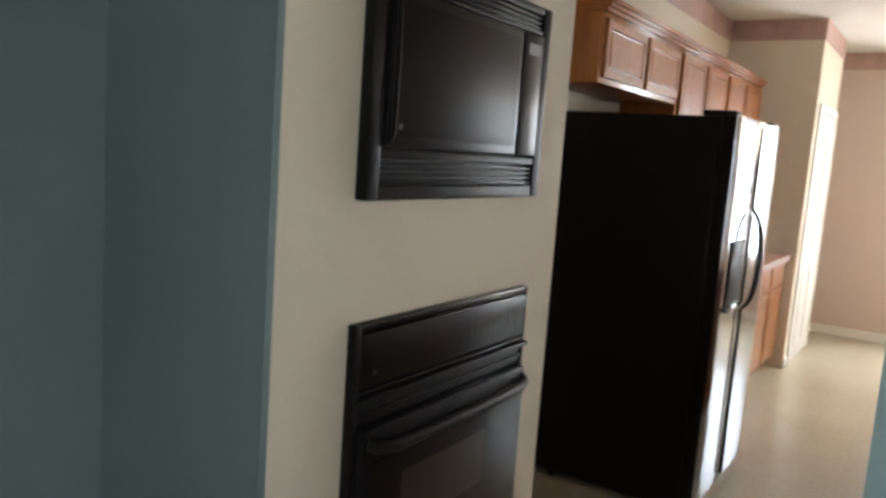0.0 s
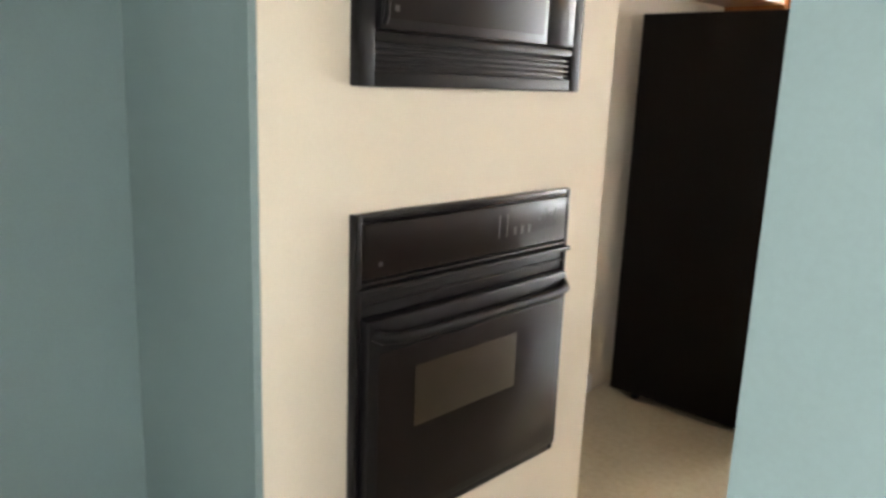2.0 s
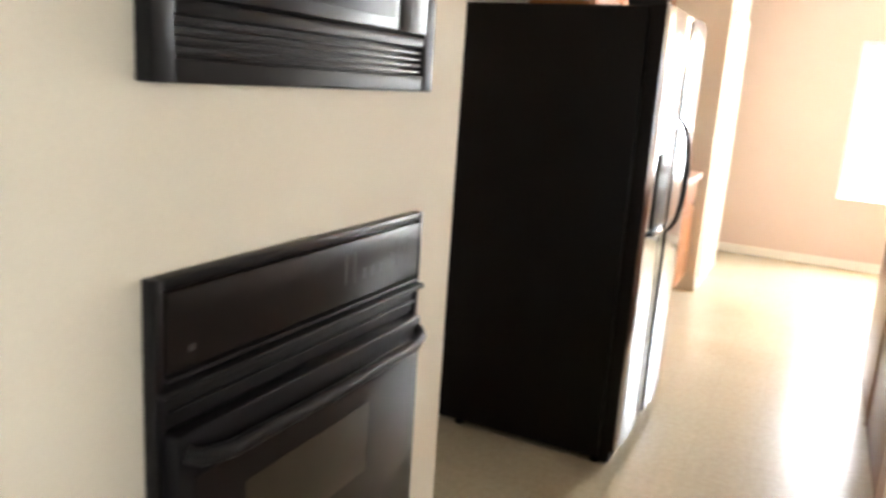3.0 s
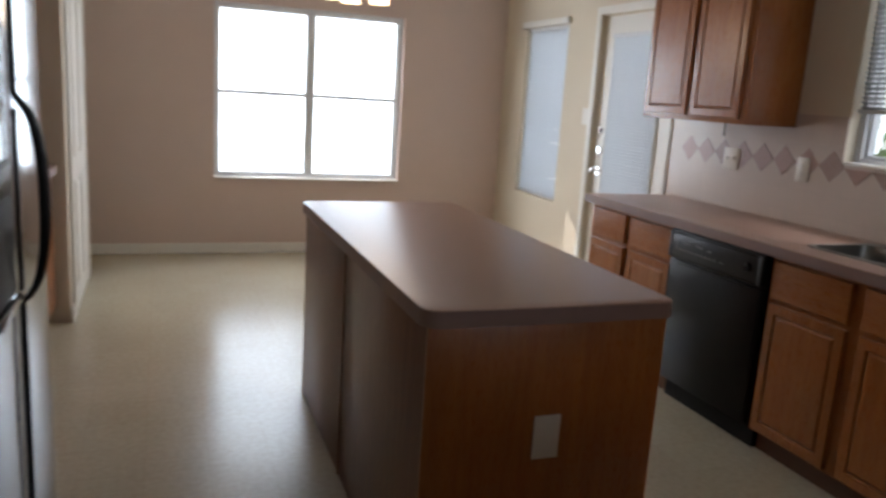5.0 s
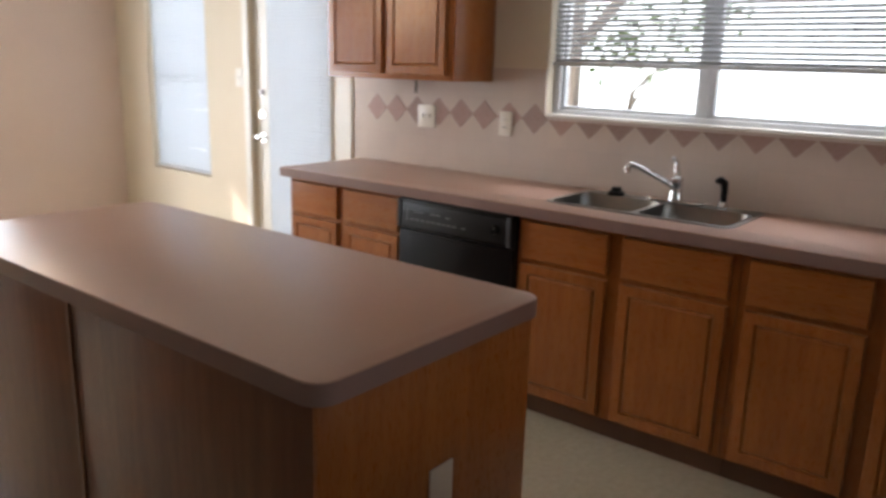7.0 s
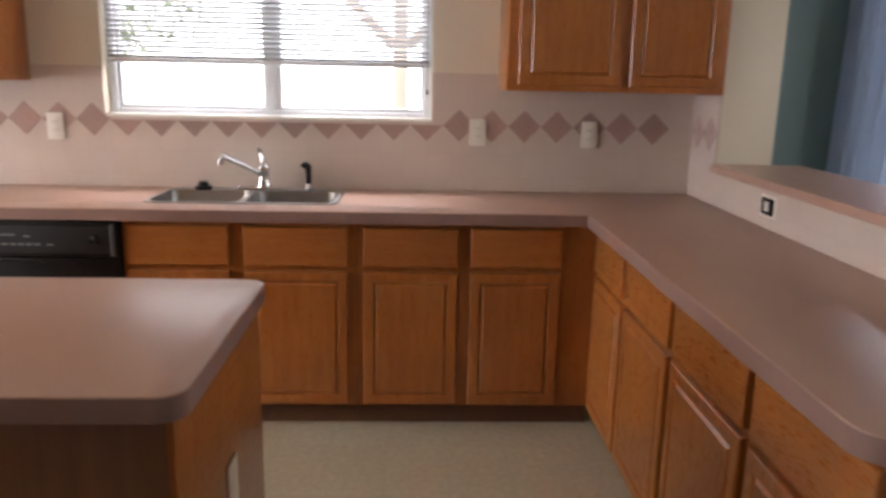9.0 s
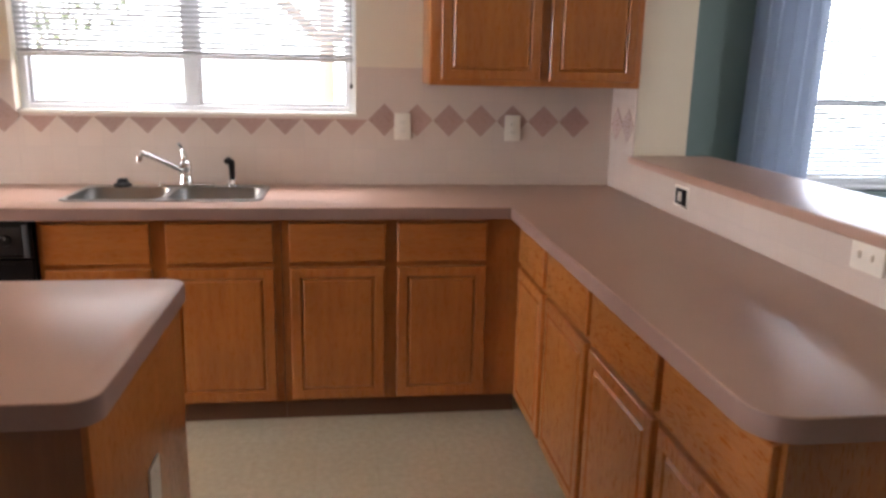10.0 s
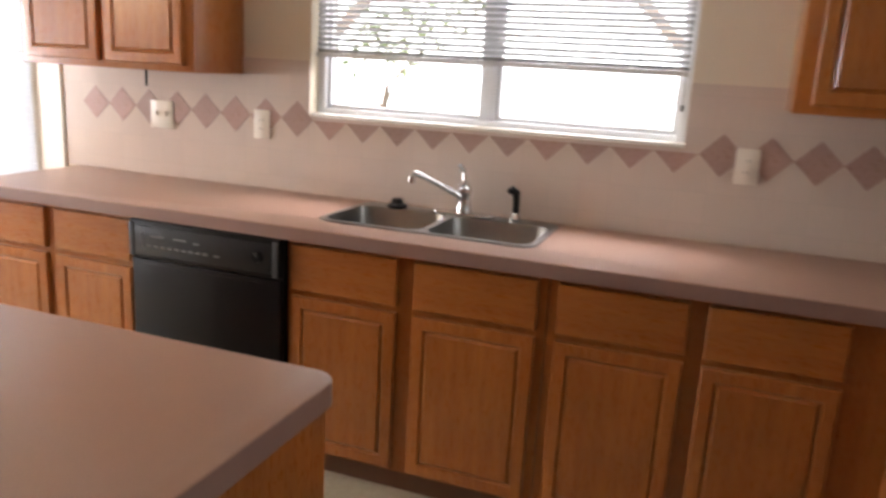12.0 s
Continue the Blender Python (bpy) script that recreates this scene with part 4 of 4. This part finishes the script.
def fridge():
    y0, y1, xf, xb, H = 1.475, 2.41, -0.238, -1.05, 1.765
    w = y1 - y0
    t = thing("refrigerator", pose(xf, y0, 0, 0, 0, 90), "side-by-side refrigerator with stainless doors and black sides", "refrigerator")
    bm = bmesh.new()
    box(bm, 0, w, 0.072, xf - xb, 0.03, H - 0.005, 0.006)
    part("cabinet", bm, M["blacktex"], t, "black textured steel cabinet")
    split = 0.42
    for a, b, nm in ((0.002, split - 0.006, "freezer_door"), (split + 0.006, w - 0.002, "fridge_door")):
        bm = bmesh.new()
        n = 10
        vs = []
        for k in range(n + 1):
            s = k / n
            vs.append((a + (b - a) * s, 0.016 * (2 * s - 1) ** 4 - 0.004))
        vs = vs + [(b, 0.012), (a, 0.012)]
        slab(bm, vs, 0.075, H)
        door = part(nm, bm, M["steel"], t, "brushed stainless door")
        bm = bmesh.new()
        box(bm, a, b, 0.0125, 0.068, 0.07, H, 0.004)
        part("door_liner", bm, M["blacktex"], door, "black door edge")
        if nm == "freezer_door":
            bm = bmesh.new()
            box(bm, 0.10, 0.33, -0.012, 0.004, 0.95, 1.24, 0.008)
            disp = part("dispenser", bm, M["blackplastic"], door, "black ice and water dispenser")
            bm = bmesh.new()
            box(bm, 0.10, 0.33, -0.022, -0.004, 0.925, 0.948, 0.004)
            part("drip_tray", bm, M["steel"], disp)
            bm = bmesh.new()
            box(bm, 0.12, 0.31, -0.0145, -0.0125, 1.17, 1.23, 0.0008)
            part("button_panel", bm, M["black"], disp)
    # black trims that bow out into the two handles
    for side, nm in ((-1, "left_handle"), (1, "right_handle")):
        bm = bmesh.new()
        pts, rs = [], []
        for k in range(81):
            z = 0.10 + (H - 0.12) * k / 80
            u = (z - 1.135) / 0.225
            o = math.sqrt(max(0.0, 1 - abs(u) ** 2.4)) if abs(u) < 1 else 0.0
            pts.append((split + side * (0.008 + 0.010 * o), -0.007 - 0.054 * o, z))
            rs.append(0.006 + 0.004 * o)
        tube(bm, pts, rs, 10)
        part(nm, bm, M["blackplastic"], t, "black bowed handle")
        bm = bmesh.new()
        box(bm, split + side * 0.008 - 0.005, split + side * 0.008 + 0.005, -0.011, -0.002, 0.93, 1.34, 0.002)
        part("edge_trim", bm, M["blackplastic"], t, "black strip along the door edge")
    bm = bmesh.new()
    box(bm, 0.02, w - 0.02, 0.03, 0.10, 0.012, 0.068, 0.004)
    part("toe_grille", bm, M["blackplastic"], t)
    for x in (0.05, w - 0.05):
        bm = bmesh.new()
        cyl(bm, (x, 0.09, 0.0), (x, 0.09, 0.035), 0.02)
        part("foot", bm, M["blackplastic"], t)
        bm = bmesh.new()
        cyl(bm, (x, 0.70, 0.0), (x, 0.70, 0.035), 0.02)
        part("foot", bm, M["blackplastic"], t)
    for x in (0.03, w - 0.13):
        bm = bmesh.new()
        box(bm, x, x + 0.10, 0.02, 0.16, H - 0.003, H + 0.022, 0.006)
        part("hinge_cover", bm, M["blackplastic"], t)


fridge()
OVX = -0.4885


def oven():
    y0, y1, z0, z1 = -0.612, 0.158, 0.383, 1.168
    w, h = y1 - y0, z1 - z0
    t = thing("wall_oven", pose(OVX, y0, z0, 0, 0, 90), "black built-in wall oven with glass door", "oven")
    bm = bmesh.new()
    for a in ((0, 0.018, 0, h), (w - 0.018, w, 0, h), (0.018, w - 0.018, 0, 0.03), (0.018, w - 0.018, h - 0.018, h)):
        box(bm, a[0], a[1], -0.024, 0, a[2], a[3], 0.003)
    box(bm, 0.018, w - 0.018, -0.010, 0, 0.03, h - 0.018)
    part("frame", bm, M["black"], t)
    bm = bmesh.new()
    box(bm, 0.02, w - 0.02, -0.028, -0.0105, h - 0.142, h - 0.02, 0.006)
    cp = part("control_panel", bm, M["ovenglass"], t)
    for x, z, ww, hh in ((0.46, 0.072, 0.005, 0.06), (0.49, 0.072, 0.005, 0.06), (0.52, 0.055, 0.012, 0.022), (0.55, 0.055, 0.012, 0.022), (0.58, 0.055, 0.012, 0.022), (0.62, 0.075, 0.014, 0.008),
                         (0.65, 0.075, 0.005, 0.055), (0.675, 0.085, 0.014, 0.012), (0.695, 0.075, 0.005, 0.055), (0.06, 0.035, 0.012, 0.010)):
        bm = bmesh.new()
        box(bm, x, x + ww, -0.0286, -0.0281, h - 0.146 + z - hh / 2, h - 0.146 + z + hh / 2)
        part("marking", bm, M["dimprint"], cp)
    bm = bmesh.new()
    box(bm, 0.004, w - 0.002, -0.040, -0.0105, h - 0.172, h - 0.160, 0.004)
    box(bm, 0.02, w - 0.02, -0.031, -0.0105, h - 0.154, h - 0.146, 0.003)
    part("trim_strip", bm, M["blackplastic"], t)
    bm = bmesh.new()
    box(bm, 0.02, w - 0.02, -0.020, -0.0105, h - 0.225, h - 0.1725, 0.003)
    box(bm, 0.025, w - 0.025, -0.030, -0.0205, h - 0.204, h - 0.196, 0.003)
    part("vent", bm, M["blackplastic"], t)
    bm = bmesh.new()
    box(bm, 0.02, w - 0.02, -0.046, -0.0105, 0.034, h - 0.230, 0.008)
    door = part("door", bm, M["black"], t)
    bm = bmesh.new()
    box(bm, 0.05, w - 0.05, -0.0495, -0.0465, 0.06, h - 0.305, 0.002)
    glass = part("door_glass", bm, M["ovenglass"], door)
    bm = bmesh.new()
    box(bm, 0.16, 0.53, -0.0510, -0.0500, 0.275, 0.425, 0.0005)
    part("window", bm, M["ovenwin"], glass)
    zh = h - 0.272
    bm = bmesh.new()
    tube(bm, [(0.035, -0.045, zh + 0.012), (0.05, -0.062, zh + 0.004), (0.10, -0.074, zh), (w / 2, -0.080, zh), (w - 0.10, -0.074, zh), (w - 0.05, -0.062, zh + 0.004), (w - 0.035, -0.045, zh + 0.012)], 0.014, 12)
    part("handle", bm, M["blackplastic"], door)


def microwave():
    y0, y1, z0, z1 = -0.615, 0.155, 1.43, 1.945
    w, h = y1 - y0, z1 - z0
    t = thing("built_in_microwave", pose(OVX, y0, z0, 0, 0, 90), "black built-in microwave in a vented trim frame", "microwave")
    bm = bmesh.new()
    for a in ((0, 0.045, 0, h), (w - 0.045, w, 0, h), (0.045, w - 0.045, 0, 0.032), (0.045, w - 0.045, h - 0.02, h), (0.045, w - 0.045, 0.088, 0.108), (0.045, w - 0.045, h - 0.075, h - 0.062)):
        box(bm, a[0], a[1], -0.028, 0, a[2], a[3], 0.004)
    box(bm, 0.045, w - 0.045, -0.006, 0, 0.032, h - 0.02)
    fr = part("trim_frame", bm, M["blackplastic"], t)
    for z0_, n in ((0.036, 4), (h - 0.058, 3)):
        for k in range(n):
            bm = bmesh.new()
            box(bm, 0.046, w - 0.046, -0.022, -0.0065, z0_ + k * 0.0128, z0_ + k * 0.0128 + 0.006, 0.0015)
            part("louvre", bm, M["black"], fr)
    bm = bmesh.new()
    box(bm, 0.05, w - 0.165, -0.036, -0.0065, 0.112, h - 0.079, 0.006)
    door = part("door", bm, M["black"], t)
    bm = bmesh.new()
    box(bm, 0.072, w - 0.185, -0.0385, -0.0365, 0.135, h - 0.10, 0.001)
    part("door_glass", bm, M["microglass"], door, "smoky door glass")
    bm = bmesh.new()
    tube(bm, [(0.060, -0.036, 0.125), (0.058, -0.046, 0.14), (0.058, -0.048, h / 2 + 0.02), (0.058, -0.046, h - 0.11), (0.060, -0.036, h - 0.095)], 0.006, 8)
    part("handle_edge", bm, M["black"], door)
    bm = bmesh.new()
    box(bm, w - 0.160, w - 0.05, -0.036, -0.0065, 0.112, h - 0.079, 0.006)
    cp = part("control_panel", bm, M["black"], t)
    bm = bmesh.new()
    box(bm, w - 0.135, w - 0.070, -0.0368, -0.0362, h - 0.135, h - 0.105)
    part("display", bm, M["greyprint"], cp, "pale grey display")
    bm = bmesh.new()
    box(bm, 0.085, 0.097, -0.0392, -0.0387, 0.15, 0.162)
    part("badge", bm, M["dimprint"], door)


M["ovenwin"] = plain("oven_window_glass", (0.034, 0.026, 0.017), 0.4, vary=0.08, grain=20, spec=0.12)
M["microglass"] = plain("smoky_microwave_glass", (0.016, 0.013, 0.012), 0.34, vary=0.08, grain=20, spec=0.07)
oven()
microwave()

# ---- cabinets beside the refrigerator ----
G = "wall cabinets over the refrigerator"
WX = -0.81
wall_cabinet(pose(WX, 1.32, 1.875, 0, 0, 90), 1.10, 0.30, [(0.03, 0.53), (0.57, 1.07)], "short oak wall cabinet over the refrigerator", G)
wall_cabinet(pose(WX, 2.423, 1.42, 0, 0, 90), 1.03, 0.755, [(0.03, 0.49), (0.53, 1.0)], "oak wall cabinet with two raised-panel doors", G)
wall_cabinet(pose(WX, 3.456, 1.42, 0, 0, 90), 1.02, 0.755, [(0.03, 0.48), (0.52, 0.99)], "oak wall cabinet with two raised-panel doors", G)
G = "base cabinets beside the refrigerator"
base_cabinet(pose(-0.52, 2.44, 0, 0, 0, 90), 1.15, [(0.03, 0.56), (0.60, 1.12)], "oak base cabinet beside the refrigerator", G, 0.60)
base_cabinet(pose(-0.52, 3.592, 0, 0, 0, 90), 1.065, [(0.03, 0.52), (0.56, 1.04)], "oak base cabinet beside the pantry", G, 0.60)
bm = bmesh.new()
slab(bm, [(-1.125, 2.43), (-0.475, 2.43), (-0.475, 4.66), (-1.125, 4.66)], 0.870, 0.914, b=0.002)
t = thing("worktop", pose(0, 0, 0), "mauve-brown laminate worktop beside the refrigerator", "worktop")
part("top", bm, M["laminate"], t, angle=18)
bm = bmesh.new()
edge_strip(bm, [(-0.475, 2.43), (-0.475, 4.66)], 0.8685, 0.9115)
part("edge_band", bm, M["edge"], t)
bm = bmesh.new()
box(bm, -1.1285, -1.121, 2.43, 4.66, 0.9145, 1.419)
structure("splashback_west", bm, M["tile"], "cream glazed tiles behind the worktop", "splashback")

# ---- small fixtures ----
t = thing("thermostat", pose(-1.0005, -1.168, 1.535, 0, 0, 90), "white thermostat on the teal wall", "thermostat")
bm = bmesh.new()
box(bm, -0.055, 0.055, -0.026, 0, -0.04, 0.04, 0.006)
part("case", bm, M["white"], t)
bm = bmesh.new()
box(bm, -0.030, 0.020, -0.0275, -0.0262, -0.010, -0.003, 0.0005)
part("slider", bm, M["greyprint"], t)
bm = bmesh.new()
cyl(bm, (2.965, 3.43, 1.374), (2.965, 3.43, 1.30), 0.005, n=8)
single("cabinet_hook", bm, M["blackplastic"], "thin dark cord end hanging under the wall cabinet", "hook")


def chandelier(x, y, z):
    t = thing("chandelier", pose(x, y, CEIL), "brass chandelier with lit frosted glass shades", "chandelier")
    dz = z - CEIL
    bm = bmesh.new()
    lathe(bm, [(0.001, -0.035), (0.03, -0.034), (0.06, -0.015), (0.065, -0.001)])
    part("canopy", bm, M["brass"], t)
    bm = bmesh.new()
    for k in range(int((-dz - 0.25) / 0.03)):
        zz = -0.04 - k * 0.03
        r = [(0.006 * math.cos(a) * (k % 2), 0.006 * math.cos(a) * (1 - k % 2), zz - 0.012 + 0.02 * math.sin(a)) for a in [i * math.pi / 4 for i in range(8)]]
        tube(bm, r, 0.0018, 5, closed=True)
    part("chain", bm, M["brass"], t)
    bm = bmesh.new()
    lathe(bm, [(0.001, dz + 0.24), (0.012, dz + 0.235), (0.018, dz + 0.20), (0.010, dz + 0.17), (0.03, dz + 0.13), (0.038, dz + 0.09), (0.02, dz + 0.05), (0.012, dz + 0.02), (0.02, dz - 0.0), (0.001, dz - 0.02)])
    part("stem", bm, M["brass"], t)
    for k in range(5):
        a = 2 * math.pi * k / 5 + 0.35
        c, s = math.cos(a), math.sin(a)
        bm = bmesh.new()
        tube(bm, [(0.02 * c, 0.02 * s, dz + 0.08), (0.08 * c, 0.08 * s, dz + 0.03), (0.125 * c, 0.125 * s, dz + 0.06), (0.145 * c, 0.145 * s, dz + 0.10), (0.155 * c, 0.155 * s, dz + 0.082)], 0.006, 8)
        arm = part("arm", bm, M["brass"], t)
        bm = bmesh.new()
        lathe(bm, [(0.016, 0.078), (0.036, 0.070), (0.050, 0.048), (0.055, 0.020), (0.053, -0.008), (0.058, -0.026), (0.060, -0.030), (0.050, -0.010), (0.050, 0.020), (0.034, 0.062), (0.012, 0.070)], (0.155 * c, 0.155 * s, dz))
        part("shade", bm, M["bulb"], arm, "lit frosted glass shade")
    lp = bpy.data.lights.new("chandelier_light", "POINT")
    lp.energy, lp.color, lp.shadow_soft_size = 12, (1.0, 0.78, 0.52), 0.2
    o = new("chandelier_light", lp)
    o.location = (x, y, z - 0.12)


chandelier(1.165, 4.6, 1.965)

# ---- outside ----
bm = bmesh.new()
box(bm, -60, 80, -60, 80, -0.35, -0.16)
structure("ground", bm, M["grass"], "dry lawn round the house", "ground")
bm = bmesh.new()
box(bm, 3.17, 7.2, -0.5, 7.2, -0.159, -0.05)
structure("patio", bm, M["concrete"], "concrete patio slab behind the house", "patio")
t = thing("patio_cover", pose(6.4, 3.6, -0.05), "weathered wooden patio cover with posts and braces", "patio cover")
for y in (-2.2, 0.84, 3.2):
    bm = bmesh.new()
    box(bm, -0.06, 0.06, y - 0.06, y + 0.06, 0, 2.5, 0.006)
    part("post", bm, M["post"], t)
    for s in (-1, 1):
        bm = bmesh.new()
        box(bm, -0.03, 0.03, -0.045, 0.045, 0, 1.05, 0.004)
        bmesh.ops.transform(bm, matrix=pose(0, y + s * 0.06, 1.72, -45 * s, 0, 0), verts=bm.verts)
        part("brace", bm, M["post"], t)
bm = bmesh.new()
box(bm, -0.07, 0.07, -3.2, 3.4, 2.50, 2.68, 0.006)
part("beam", bm, M["post"], t)

def tree(at, height, seed, label, spread=1.0, leaves=700, low=0.3):
    """A tapered trunk with forked limbs and a crown of many small leaves in loose clumps."""
    rng = random.Random(seed)
    t = thing("tree", pose(*at), label, "tree", "garden trees")
    bm = bmesh.new()
    ends = []

    def limb(p, d, length, r, depth):
        pts, rs, q = [p], [r], p
        for k in range(5):
            d = (d + Vector((rng.uniform(-0.22, 0.22), rng.uniform(-0.22, 0.22), rng.uniform(-0.05, 0.16)))).normalized()
            q = q + d * length / 5
            pts.append(q)
            rs.append(r * (1 - 0.12 * (k + 1)))
        tube(bm, pts, rs, 7)
        if depth == 0:
            ends.extend(pts[2:])
            return
        for k in range(3 if depth > 1 else 4):
            a = rng.uniform(0, 6.28)
            nd = (d * 0.9 + spread * Vector((math.cos(a), math.sin(a), rng.uniform(0.1, 0.6)))).normalized()
            limb(pts[-1 - (k % 3)], nd, length * rng.uniform(0.55, 0.8), rs[-1] * 0.62, depth - 1)
    limb(Vector((0, 0, -0.05)), Vector((rng.uniform(-0.1, 0.1), rng.uniform(-0.1, 0.1), 1)), height * low, height * 0.022, 3)
    part("trunk", bm, M["bark"], t, "grey-brown trunk and limbs")
    verts, faces = [], []
    for k in range(leaves):
        c = rng.choice(ends) + Vector((rng.gauss(0, 0.22), rng.gauss(0, 0.22), rng.gauss(0, 0.18)))
        e = Euler((rng.uniform(0, 6.28), rng.uniform(0, 6.28), rng.uniform(0, 6.28))).to_matrix()
        s = rng.uniform(0.05, 0.11)
        i = len(verts)
        verts += [c + e @ Vector(v) for v in ((-s, 0, 0), (0, -0.45 * s, 0.1 * s), (s, 0, 0), (0, 0.45 * s, 0.1 * s))]
        faces.append((i, i + 1, i + 2, i + 3))
    me = bpy.data.meshes.new("crown")
    me.from_pydata(verts, [], faces)
    me.materials.append(M["leaf"])
    crown = new("crown", me)
    crown.parent = t
    tagged(crown, "loose crown of small green leaves", kind="stuff")


tree((10.6, 5.8, -0.16), 4.2, 3, "slender young tree with bare forked limbs", 0.8, 300, 0.33)
tree((11.6, 8.3, -0.16), 5.0, 5, "leafy green tree behind the patio", 0.9, 6000, 0.20)
tree((9.6, 6.9, -0.16), 3.4, 8, "low leafy tree in the garden", 1.0, 5000, 0.15)
# upright emissive sheet, added so the view through the windows turns white
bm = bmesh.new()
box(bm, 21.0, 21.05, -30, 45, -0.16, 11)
structure("backdrop", bm, M["backdrop_glow"], "glowing sheet standing in for the bright distance behind the garden", "backdrop")
